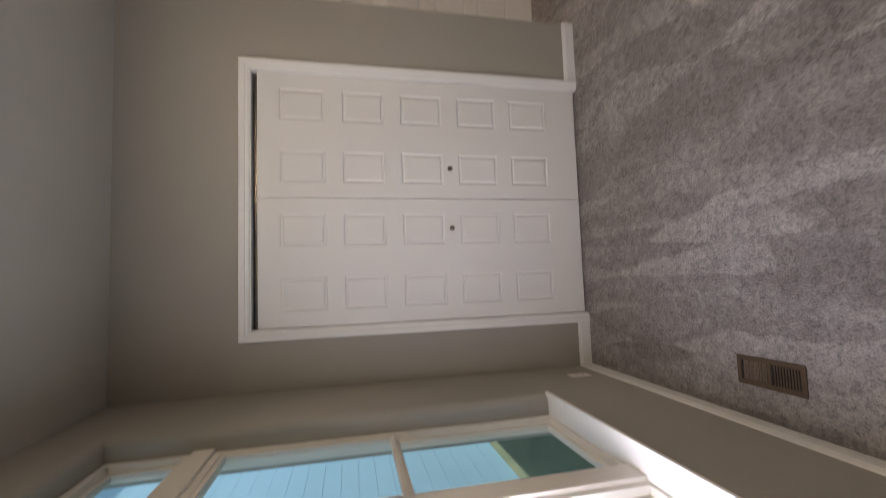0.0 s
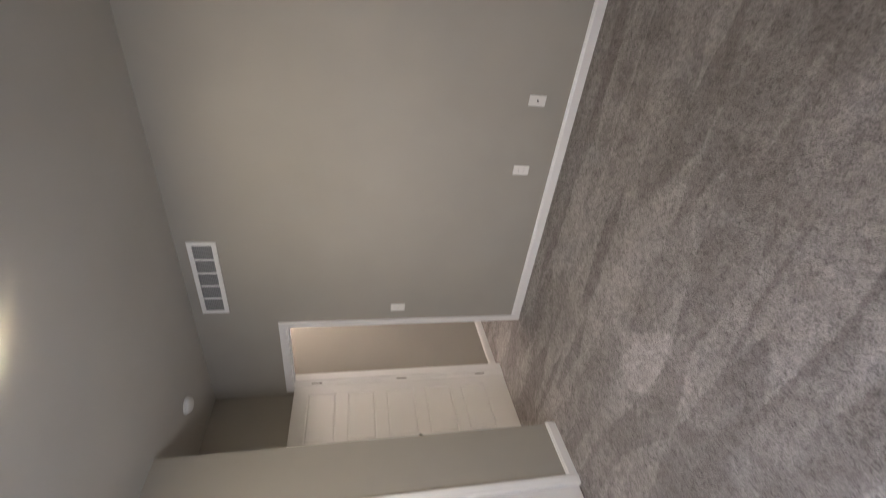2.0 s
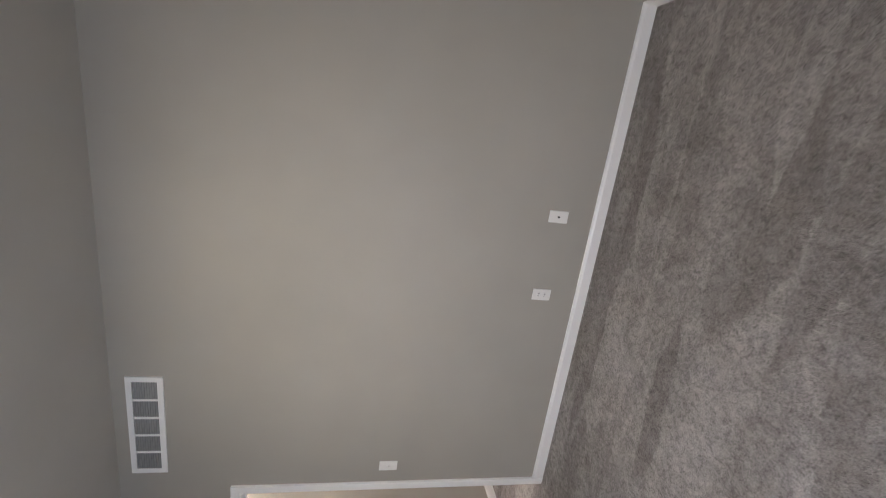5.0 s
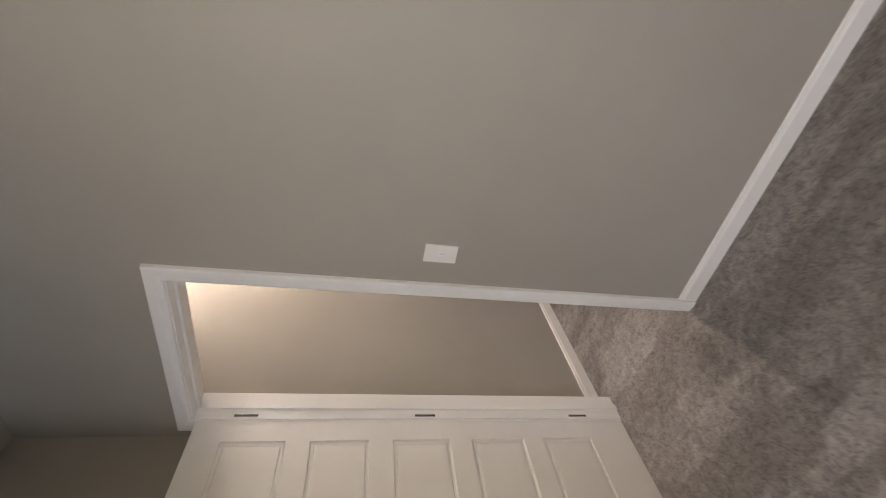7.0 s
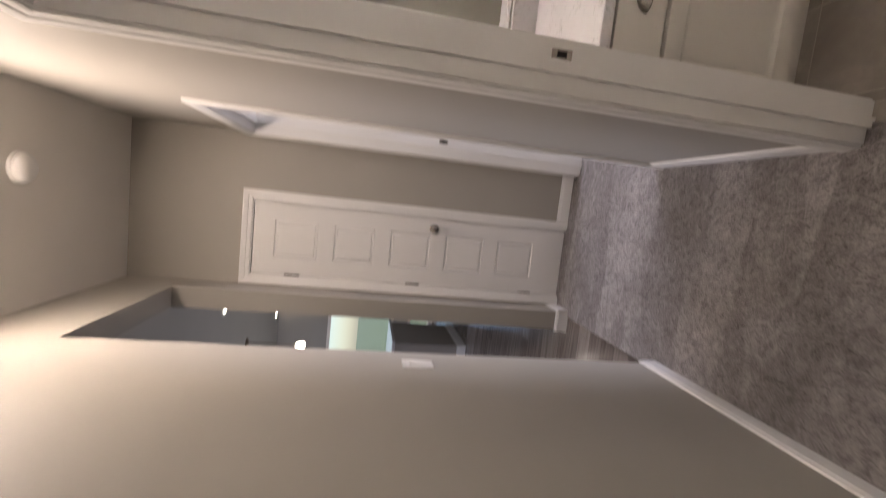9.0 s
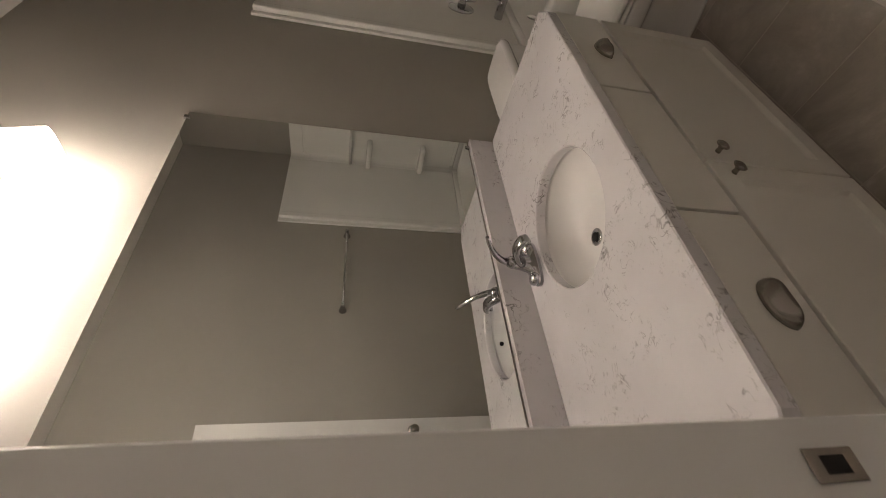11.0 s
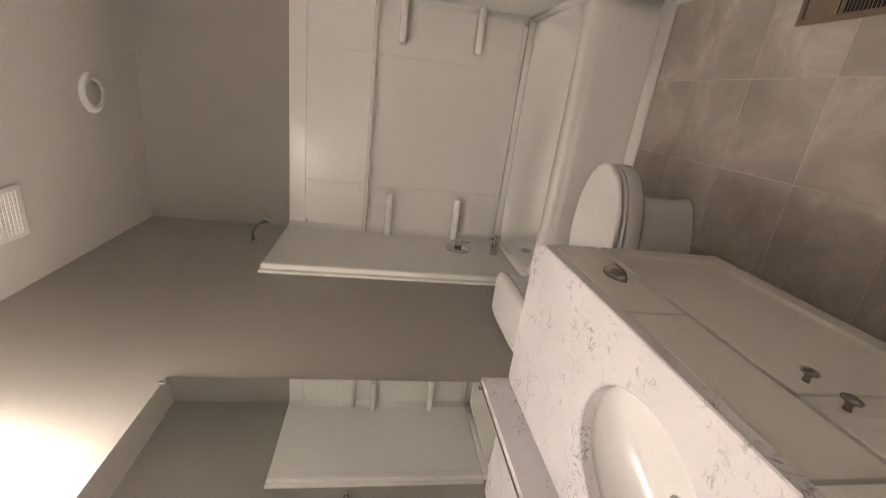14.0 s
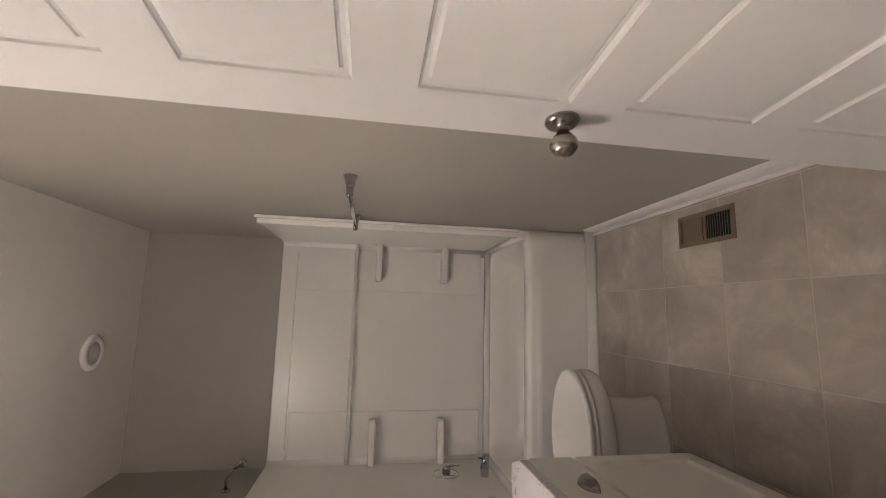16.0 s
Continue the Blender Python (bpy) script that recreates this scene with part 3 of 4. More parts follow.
# closet: two bifold doors of two leaves each
KNOB_SMALL = [(0, 0), (0.011, 0), (0.009, 0.004), (0.007, 0.012), (0.013, 0.018), (0.0165, 0.024), (0.0145, 0.029), (0.006, 0.031), (0, 0.031)]
LW = (CX1 - CX0 - 0.014) / 4
for side in (0, 1):
    bf = thing("bifold_closet_door", "white moulded five-panel bifold closet door, shut", "door",
               (CX0 + 0.005 + side * (2 * LW + 0.004), 0.018, 0.020), 0, "closet doors")
    for k in (0, 1):
        leaf = part("leaf", moved(slab(LW - 0.0004, 1.988, 0.032, 0.088), Matrix.Translation((k * LW, 0, 0))), DOORWHITE, bf)
        if k != side:
            part("knob", moved(lathe(KNOB_SMALL, 16), Matrix.Translation((k * LW + LW / 2, 0, 0.873)) @ TO_NY), NICKEL, leaf, "brushed nickel pull knob")
struct("trim_closet_track", boxes((CX0 + 0.018, CX1 - 0.018, 0.030, 0.052, 2.010, 2.024)), NICKEL, "steel head track of the bifold doors")
struct("wall_closet_inner", boxes((XA - 0.135, XA - 0.12, 0.12, YA, 0, H)), WALL)

# ---- bedroom things ----
def register(at, turn, L, W, material, label):
    """Floor register: a rim and two banks of louvres over a black sheet for the shaded hollow."""
    t = thing("floor_register", label, "vent", at, turn)
    part("rim", boxes((0, L, 0, 0.018, 0, 0.006), (0, L, W - 0.018, W, 0, 0.006), (0, 0.018, 0.018, W - 0.018, 0, 0.006),
         (L - 0.018, L, 0.018, W - 0.018, 0, 0.006), (L / 2 - 0.006, L / 2 + 0.006, 0.018, W - 0.018, 0, 0.006)), material, t)
    # black sheet on the floor, painted in for the shade under the louvres
    part("duct_shade", boxes((0.016, L - 0.016, 0.016, W - 0.016, 0.0005, 0.0015)), DARK, t)
    for bank, lean, half in ((0.022, -0.0028, 0.0016), (L / 2 + 0.010, 0.0022, 0.0008)):
        n = 9
        for i in range(n):
            x = bank + (L / 2 - 0.036) * (i + 0.5) / n
            bm = boxes((x - half, x + half, 0.018, W - 0.018, 0.0016, 0.0055))
            for v in bm.verts:
                v.co.x += lean * (1 if v.co.z > 0.004 else -1)
            part("louvre", bm, material, t)
    return t


register((-3.005, -1.340, 0.007), 90, 0.262, 0.11, BROWN, "brown metal floor register set in the carpet by the window wall")

grille = thing("return_air_grille", "white stamped-steel return air grille high on the wall", "vent", (0, -0.988, 2.451))
GL, GH = 0.652, 0.190
part("frame", boxes((-0.010, 0, 0, GL, 0, 0.03), (-0.010, 0, 0, GL, GH - 0.03, GH), (-0.010, 0, 0, 0.03, 0.03, GH - 0.03), (-0.010, 0, GL - 0.03, GL, 0.03, GH - 0.03)), TRIM, grille)
# black sheet on the wall, painted in for the shade behind the slats
part("cavity_shade", boxes((-0.001, -0.0004, 0.02, GL - 0.02, 0.02, GH - 0.02)), DARK, grille)
cell = (GL - 0.06) / 5
for i in range(1, 5):
    part("bar", boxes((-0.009, -0.001, 0.03 + cell * i - 0.007, 0.03 + cell * i + 0.007, 0.03, GH - 0.03)), TRIM, grille)
for i in range(5):
    for k in range(10):
        z = 0.033 + 0.0125 * k
        bm = boxes((-0.008, -0.002, 0.03 + cell * i + (0.007 if i else 0), 0.03 + cell * (i + 1) - (0.007 if i < 4 else 0), z, z + 0.0075))
        for v in bm.verts:
            v.co.z += 0.003 if v.co.x < -0.005 else -0.003
        part("slat", bm, GREYMESH, grille)


def plate(name, label, category, at, turn, kind):
    """A wall plate in the plane y = 0, facing -y: a toggle switch, an outlet or a cable point."""
    t = thing(name, label, category, at, turn)
    part("cover_plate", rounded(-0.036, 0.036, -0.006, 0, -0.059, 0.059, 0.003), PLASTIC, t)
    if kind == "switch":
        part("toggle", moved(rounded(-0.005, 0.005, -0.020, -0.005, -0.006, 0.012, 0.002), pose(0, 0, 0, 20, 0, 0)), PLASTIC, t)
    if kind == "rocker":
        part("rocker", moved(rounded(-0.0165, 0.0165, -0.011, -0.004, -0.033, 0.033, 0.002), pose(0, 0, 0, 3, 0, 0)), PLASTIC, t)
    if kind == "outlet":
        for z in (-0.02, 0.02):
            s = part("socket", rounded(-0.0165, 0.0165, -0.0085, -0.005, z - 0.014, z + 0.014, 0.002), PLASTIC, t)
            part("slots", boxes((-0.0075, -0.0055, -0.0092, -0.0084, z - 0.004, z + 0.006), (0.0055, 0.0075, -0.0092, -0.0084, z - 0.004, z + 0.006)), DARK, s)
    if kind == "cable":
        part("connector", moved(lathe([(0, 0), (0.006, 0), (0.006, 0.006), (0.0045, 0.012), (0.0, 0.012)], 12), Matrix.Translation((0, -0.005, 0)) @ TO_NY), DARK, t)
    for z in (-0.045, 0.045) if kind != "outlet" else (0.0,):
        part("screw", moved(lathe([(0, 0), (0.003, 0), (0.003, 0.001), (0, 0.0012)], 8), Matrix.Translation((0, -0.006, z)) @ TO_NY), PLASTIC, t)
    return t


plate("light_switch", "white toggle light switch beside the doorway", "switch", (0, -0.342, 1.132), -90, "switch")
plate("outlet", "white wall outlet above the baseboard", "outlet", (0, -1.620, 0.310), -90, "outlet")
plate("cable_outlet", "white cable wall plate with a dark connector", "outlet", (0, -2.114, 0.305), -90, "cable")
plate("outlet", "white wall outlet on the plain wall", "outlet", (-0.70, YS, 0.335), 180, "outlet")
plate("outlet", "white wall outlet beneath the window wall", "outlet", (XW, -0.24, 0.23), 90, "outlet")
plate("light_switch", "white rocker light switch on the hall wall", "switch", (1.453, HN, 1.125), 0, "rocker")


def smoke_detector(x, y, label):
    t = thing("smoke_detector", label, "alarm", (x, y, H))
    part("base", moved(lathe([(0, 0), (0.066, 0), (0.066, 0.012), (0, 0.012)]), DOWN), PLASTIC, t)
    part("cover", moved(lathe([(0, 0.012), (0.060, 0.012), (0.058, 0.026), (0.046, 0.036), (0.020, 0.040), (0, 0.040)]), DOWN), PLASTIC, t)


smoke_detector(-0.465, 0.160, "white round smoke detector on the alcove ceiling")
smoke_detector(1.86, 0.095, "white round smoke detector on the hall ceiling")


def dome_light(x, y, r, glow, label, deep=1.0):
    t = thing("ceiling_light", label, "lamp", (x, y, H))
    part("pan", moved(lathe([(0, 0), (r * 0.92, 0), (r * 0.92, 0.012), (0, 0.012)]), DOWN), NICKEL, t)
    part("shade", moved(lathe([(0, 0.012), (r, 0.013), (r, 0.012 + 0.008 * deep), (r * 0.94, 0.012 + 0.020 * deep), (r * 0.7, 0.012 + 0.030 * deep), (r * 0.3, 0.012 + 0.035 * deep), (0, 0.012 + 0.036 * deep)]), DOWN), glow, t)


dome_light(-1.60, -1.60, 0.17, BEDLAMP, "lit round flush glass ceiling light in the bedroom", 0.35)
t = thing("ceiling_light", "lit round disc light with a white rim in the hall", "lamp", (1.44, 0.222, H))
part("rim", moved(lathe([(0.060, 0), (0.080, 0), (0.080, 0.010), (0.079, 0.013), (0.0765, 0.013), (0.0765, 0.010), (0.060, 0.010)], 32), DOWN), PLASTIC, t)
part("lens", moved(lathe([(0, 0.012), (0.0755, 0.012), (0.0755, 0.014), (0.062, 0.018), (0.034, 0.021), (0, 0.022)], 32), DOWN), HALLLAMP, t)


def hoop(profile, n=24):
    """A turned ring, open in the middle."""
    bm = bmesh.new()
    loft(bm, [[(r * math.cos(2 * math.pi * i / n), r * math.sin(2 * math.pi * i / n), z) for i in range(n)] for r, z in profile + profile[:1]], False, False)
    bmesh.ops.remove_doubles(bm, verts=bm.verts[:], dist=1e-6)
    bmesh.ops.recalc_face_normals(bm, faces=bm.faces[:])
    return bm


# ---- bathroom: vanity ----
VF, VY0, VY1, CT = 1.093, -1.711, BN, 0.767   # cabinet front, ends, worktop height
van = thing("vanity_cabinet", "off-white shaker vanity cabinet with nickel pulls", "cabinet", (VF, VY0, 0))
VL, VD = VY1 - VY0 - 0.004, BE - VF - 0.003
part("body", boxes((0.002, VD, 0, VL, 0.10, 0.590)), CABINET, van)
for nm, row in (("front_rail", (0.002, 0.020, 0, VL, 0.590, 0.733)), ("end_panel", (0.020, VD, 0, 0.018, 0.590, 0.733)), ("end_panel", (0.020, VD, VL - 0.018, VL, 0.590, 0.733))):
    part(nm, boxes(row), CABINET, van)
part("toe_kick", boxes((0.07, VD, 0.002, VL - 0.002, 0, 0.10)), CABINET, van)


def shaker(parent, name, y0, y1, z0, z1, rail=0.055):
    """A flat front with a raised border, standing 18 mm off the cabinet."""
    if rail == 0:
        return part(name, rounded(-0.018, 0.001, y0, y1, z0, z1, 0.003), CABINET, parent)
    bm, rings = bmesh.new(), []
    for inset, deep in ((0, 0.001), (0, -0.016), (0.002, -0.018), (rail, -0.018), (rail + 0.009, -0.010), (rail + 0.016, -0.008)):
        rings.append([(deep, y0 + inset, z0 + inset), (deep, y1 - inset, z0 + inset), (deep, y1 - inset, z1 - inset), (deep, y0 + inset, z1 - inset)])
    loft(bm, rings, smooth=False)
    bmesh.ops.recalc_face_normals(bm, faces=bm.faces[:])
    return part(name, bm, CABINET, parent)


def cup_pull(parent, y, z):
    """A half-dome bin pull, open below."""
    bm, n = bmesh.new(), 14
    rings = []
    for k in range(7):
        a = math.pi / 2 * k / 6
        rings.append([(-0.019 - 0.024 * math.sin(a), y + 0.047 * math.cos(math.pi * i / n) * math.cos(a * 0.75), z + 0.034 * math.sin(math.pi * i / n) * math.cos(a)) for i in range(n + 1)])
    for r0, r1 in zip(rings, rings[1:]):
        va, vb = [bm.verts.new(p) for p in r0], [bm.verts.new(p) for p in r1]
        for i in range(n):
            bm.faces.new((va[i], va[i + 1], vb[i + 1], vb[i])).smooth = True
    bmesh.ops.remove_doubles(bm, verts=bm.verts[:], dist=0.0004)
    bmesh.ops.solidify(bm, geom=bm.faces[:], thickness=0.002)
    part("cup_pull", bm, NICKEL, parent, "brushed nickel cup pull")


ya, yb = 0.461, 0.906       # divisions of the drawer row
mid = 0.735
zt0, zt1 = 0.570, 0.722
dr = shaker(van, "drawer_front", 0.012, ya - 0.004, zt0, zt1, 0)
cup_pull(dr, 0.250, 0.626)
shaker(van, "false_front", ya + 0.004, yb - 0.004, zt0, zt1, 0)
dl = shaker(van, "drawer_front", yb + 0.004, VL - 0.012, zt0, zt1, 0)
cup_pull(dl, 1.120, 0.634)
OV = [(0, 0), (0.007, 0), (0.006, 0.010), (0.008, 0.016), (0.016, 0.020), (0.017, 0.024), (0.010, 0.028), (0, 0.029)]
OV = [(r * 0.82, z * 0.9) for r, z in OV]
for y0, y1, ky in ((0.012, mid - 0.003, mid - 0.037), (mid + 0.003, VL - 0.012, mid + 0.037)):
    dd = shaker(van, "cabinet_door", y0, y1, 0.125, 0.556)
    part("knob", moved(moved(lathe(OV, 18), Matrix.Diagonal((1, 1.25, 1, 1))), Matrix.Translation((-0.018, ky, 0.503)) @ TO_NX), NICKEL, dd, "dark nickel oval knob")

ctr = thing("countertop", "white veined quartz worktop with an oval cut-out on the vanity", "countertop", (0, 0, CT))
SX, SY, SRX, SRY = 1.342, -1.034, 0.171, 0.205
bm = bmesh.new()
N = 64
X0, X1, Y0, Y1 = 1.067, BE - 0.002, -1.724, BN - 0.002
loft(bm, [rect_ring(X0, X1, Y0, Y1, -0.033, N), rect_ring(X0, X1, Y0, Y1, -0.003, N), rect_ring(X0 + 0.003, X1 - 0.003, Y0 + 0.003, Y1 - 0.003, 0, N),
          oval(SX, SY, SRX + 0.004, SRY + 0.004, 0, N), oval(SX, SY, SRX, SRY, -0.004, N), oval(SX, SY, SRX, SRY, -0.033, N), rect_ring(X0, X1, Y0, Y1, -0.033, N)], False, False, False)
bmesh.ops.remove_doubles(bm, verts=bm.verts[:], dist=1e-5)
bmesh.ops.recalc_face_normals(bm, faces=bm.faces[:])
part("slab", bm, QUARTZ, ctr)
part("backsplash", rounded(1.616, BE - 0.001, Y0, Y1, 0.0005, 0.100, 0.002), QUARTZ, ctr)

sink = thing("sink", "white oval undermount ceramic basin", "sink", (SX, SY, CT - 0.034))
bm = bmesh.new()
rows = [oval(0, 0, SRX + 0.025, SRY + 0.025, 0.0, N), oval(0, 0, SRX + 0.004, SRY + 0.004, 0.0, N)]
for k in range(1, 11):
    a = k / 10
    f = max(0.02, math.cos(a * math.pi / 2) ** 0.62)
    rows.append(oval(0.075 * a ** 2, 0, (SRX + 0.004) * f, (SRY + 0.004) * f, -0.105 * math.sin(a * math.pi / 2) ** 1.1, N))
loft(bm, rows, False, True)
bmesh.ops.recalc_face_normals(bm, faces=bm.faces[:])
for f in bm.faces:
    f.normal_flip() if f.normal.z < 0 and f.calc_center_median().z > -0.10 else None
part("basin", bm, CERAMIC, sink)
part("overflow_hole", moved(lathe([(0, 0), (0.0085, 0), (0.0085, 0.006), (0, 0.006)], 16), Matrix.Translation((-0.166, 0, -0.030)) @ pose(0, 0, 0, 0, 75, 0)), DARK, sink, "small dark overflow hole")
dn = part("drain", moved(lathe([(0, 0), (0.026, 0), (0.026, 0.003), (0.020, 0.005), (0.017, 0.002), (0, 0.002)]), Matrix.Translation((0.075, 0, -0.1045))), CHROME, sink, "chrome drain ring")
part("stopper", moved(lathe([(0, 0), (0.012, 0), (0.014, 0.004), (0.010, 0.007), (0, 0.008)]), Matrix.Translation((0.075, 0, -0.1015))), DARK, dn)

fau = thing("faucet", "chrome single-lever centerset faucet behind the basin", "faucet", (1.553, -1.030, CT))
bm = bmesh.new()
loft(bm, [oval(0, 0, 0.027, 0.080, 0.0, 32, 2.6), oval(0, 0, 0.027, 0.080, 0.012, 32, 2.6), oval(0, 0, 0.023, 0.074, 0.018, 32, 2.4), oval(0, 0, 0.021, 0.034, 0.030, 32, 2), oval(0, 0, 0.019, 0.022, 0.058, 32, 2), oval(-0.002, 0, 0.019, 0.020, 0.076, 32, 2)])
bmesh.ops.recalc_face_normals(bm, faces=bm.faces[:])
part("base", bm, CHROME, fau)
for s in (-1, 1):
    part("end_cap", moved(lathe([(0, 0), (0.021, 0), (0.021, 0.010), (0.018, 0.017), (0.011, 0.021), (0, 0.022)]), Matrix.Translation((0, s * 0.057, 0.012))), CHROME, fau)
bm = bmesh.new()
loft(bm, [[(x, y, z + dz) for y, dz, _ in oval(0, 0, w, h, 0, 20, 2.5)] for x, w, h, z in
          ((0.004, 0.024, 0.022, 0.040), (-0.024, 0.022, 0.019, 0.066), (-0.054, 0.020, 0.015, 0.083), (-0.082, 0.019, 0.013, 0.088), (-0.106, 0.018, 0.012, 0.083), (-0.116, 0.014, 0.009, 0.077))])
bmesh.ops.recalc_face_normals(bm, faces=bm.faces[:])
part("spout", bm, CHROME, fau)
part("aerator", moved(lathe([(0, 0), (0.010, 0), (0.010, 0.012), (0, 0.012)], 16), Matrix.Translation((-0.102, 0, 0.062))), CHROME, fau)
part("lever_hub", moved(lathe([(0, 0), (0.020, 0), (0.020, 0.010), (0.016, 0.020), (0.010, 0.026), (0, 0.027)], 20), Matrix.Translation((-0.002, 0, 0.072))), CHROME, fau)
part("lever", tube([(-0.002, 0, 0.090), (-0.012, 0, 0.116), (-0.034, 0, 0.142), (-0.062, 0, 0.163), (-0.090, 0, 0.180), (-0.108, 0, 0.190)], [0.013, 0.011, 0.009, 0.008, 0.007, 0.005], 14), CHROME, fau)

mir = thing("mirror", "large frameless wall mirror above the vanity", "mirror", (BE, -1.718, 0.874))
part("glass", boxes((-0.006, -0.001, 0, 1.718 + BN - 0.012, 0, 1.049)), MIRROR, mir)
for y, z in ((0.03, 1.049), (1.30, 1.049), (0.03, 0.0), (1.30, 0.0)):
    part("clip", rounded(-0.010, 0, y - 0.008, y + 0.008, z - 0.010, z + 0.010, 0.002), CHROME, mir, "small chrome mirror clip")

vl = thing("vanity_light", "three-shade nickel vanity light bar, lit, above the mirror", "lamp", (BE, -1.040, 2.352))
part("back_plate", rounded(-0.022, -0.001, -0.335, 0.335, -0.050, -0.022, 0.005), NICKEL, vl)
for y in (-0.255, 0.0, 0.255):
    part("arm", tube([(-0.015, y, -0.037), (-0.07, y, -0.034), (-0.104, y, -0.036), (-0.112, y, -0.054)], 0.008), NICKEL, vl)
    bm = bmesh.new()
    prof = [(0.024, -0.050), (0.042, -0.066), (0.052, -0.09), (0.058, -0.14), (0.068, -0.208), (0.064, -0.208), (0.048, -0.09), (0.018, -0.072)]
    loft(bm, [oval(-0.112, y, r, r, z, 28, 4.0) for r, z in prof])
    bmesh.ops.recalc_face_normals(bm, faces=bm.faces[:])
    part("shade", bm, BATHLAMP, vl, "glowing frosted glass shade")
    part("bulb", moved(lathe([(0, 0), (0.026, 0.004), (0.036, 0.03), (0.03, 0.055), (0.014, 0.08), (0.012, 0.115), (0, 0.115)], 18), Matrix.Translation((-0.112, y, -0.180))), BULB, vl, "glowing round bulb")

# ---- bathroom: toilet, facing west ----
TY = -2.06
toi = thing("toilet", "white two-piece ceramic toilet with its lid down", "toilet", (1.0, TY, 0))


def egg(x0, x1, half, z, n=36):
    """A ring with a round nose at x0 and a squarer tail at x1."""
    out = []
    for i in range(n):
        a = 2 * math.pi * i / n
        c, s = math.cos(a), math.sin(a)
        p = 2.0 if c < 0 else 2.9
        k = (x0 * 0.38 + x1 * 0.62)
        r = (k - x0) if c < 0 else (x1 - k)
        out.append((k + r * math.copysign(abs(c) ** (2 / p), c), half * math.copysign(abs(s) ** (2 / p), s), z))
    return out


bm = bmesh.new()
loft(bm, [egg(-0.050, 0.50, 0.112, 0.0), egg(-0.050, 0.50, 0.112, 0.012), egg(-0.044, 0.48, 0.102, 0.026), egg(-0.040, 0.47, 0.094, 0.09), egg(-0.042, 0.47, 0.096, 0.18),
          egg(-0.055, 0.47, 0.104, 0.220), egg(-0.085, 0.46, 0.125, 0.246), egg(-0.128, 0.45, 0.154, 0.266), egg(-0.150, 0.45, 0.172, 0.284), egg(-0.158, 0.44, 0.179, 0.300), egg(-0.160, 0.44, 0.181, 0.338), egg(-0.155, 0.44, 0.176, 0.350)])
bmesh.ops.recalc_face_normals(bm, faces=bm.faces[:])
part("bowl", bm, CERAMIC, toi)
for nm, z0, z1, g in (("seat", 0.357, 0.372, 0.002), ("lid", 0.379, 0.402, 0.0)):
    bm = bmesh.new()
    loft(bm, [egg(-0.156 + g, 0.31, 0.176 - g, z0), egg(-0.160 + g, 0.315, 0.180 - g, z0 + 0.005), egg(-0.159 + g, 0.313, 0.179 - g, z1 - 0.005), egg(-0.148 + g, 0.30, 0.168 - g, z1)])
    bmesh.ops.recalc_face_normals(bm, faces=bm.faces[:])
    part(nm, bm, PLASTIC, toi)
for s in (-0.07, 0.07):
    part("seat_hinge", rounded(0.30, 0.33, s - 0.02, s + 0.02, 0.362, 0.398, 0.004), PLASTIC, toi)
bm = bmesh.new()
loft(bm, [oval(0.50, 0, 0.090, 0.165, 0.352, 40, 7), oval(0.505, 0, 0.095, 0.178, 0.38, 40, 7), oval(0.515, 0, 0.105, 0.190, 0.665, 40, 7)])
bmesh.ops.recalc_face_normals(bm, faces=bm.faces[:])
part("tank", bm, CERAMIC, toi)
bm = bmesh.new()
loft(bm, [oval(0.515, 0, 0.112, 0.198, 0.665, 40, 6), oval(0.515, 0, 0.116, 0.203, 0.676, 40, 6), oval(0.515, 0, 0.114, 0.201, 0.696, 40, 6), oval(0.515, 0, 0.098, 0.186, 0.705, 40, 6)])
bmesh.ops.recalc_face_normals(bm, faces=bm.faces[:])
part("tank_lid", bm, CERAMIC, toi)
part("flush_lever", tube([(0.405, 0.13, 0.620), (0.392, 0.13, 0.620), (0.388, 0.10, 0.618), (0.388, 0.055, 0.613)], 0.007), CHROME, toi, "chrome flush lever")
for s in (-1, 1):
    part("bolt_cap", moved(lathe([(0, 0), (0.014, 0), (0.013, 0.010), (0.006, 0.016), (0, 0.017)], 14), Matrix.Translation((0.22, s * 0.103, 0.016))), PLASTIC, toi)

# ---- bathroom: tub and surround ----
TF, RIM = -2.542, 0.386
tub = thing("bathtub", "white fibreglass alcove bathtub with a panelled apron", "bathtub", (0, 0, 0))
tx0, tx1, ty0, ty1 = BW + 0.003, BE - 0.003, BS + 0.003, TF
bm = bmesh.new()
cx, cy = (tx0 + tx1) / 2, (ty0 + ty1) / 2 - 0.005
hx = (tx1 - tx0) / 2
cb, hb = (ty0 + 0.046 + ty1 - 0.085) / 2, (ty1 - 0.085 - ty0 - 0.046) / 2
loft(bm, [rect_ring(tx0, tx1, ty0, ty1, 0.0, N), rect_ring(tx0, tx1, ty0, ty1, RIM - 0.02, N), rect_ring(tx0, tx1, ty0, ty1 - 0.004, RIM - 0.006, N), rect_ring(tx0, tx1, ty0, ty1 - 0.015, RIM, N),
          oval(cx, cb, hx - 0.046, hb, RIM, N, 9), oval(cx, cb, hx - 0.052, hb - 0.008, RIM - 0.012, N, 8), oval(cx, cb, hx - 0.075, hb - 0.028, RIM - 0.12, N, 6),
          oval(cx, cb, hx - 0.13, hb - 0.06, 0.13, N, 5), oval(cx, cb, hx - 0.18, hb - 0.10, 0.10, N, 4)], False, True)
bmesh.ops.recalc_face_normals(bm, faces=bm.faces[:])
part("tub_shell", bm, FIBER, tub)
bm = bmesh.new()
rings = []
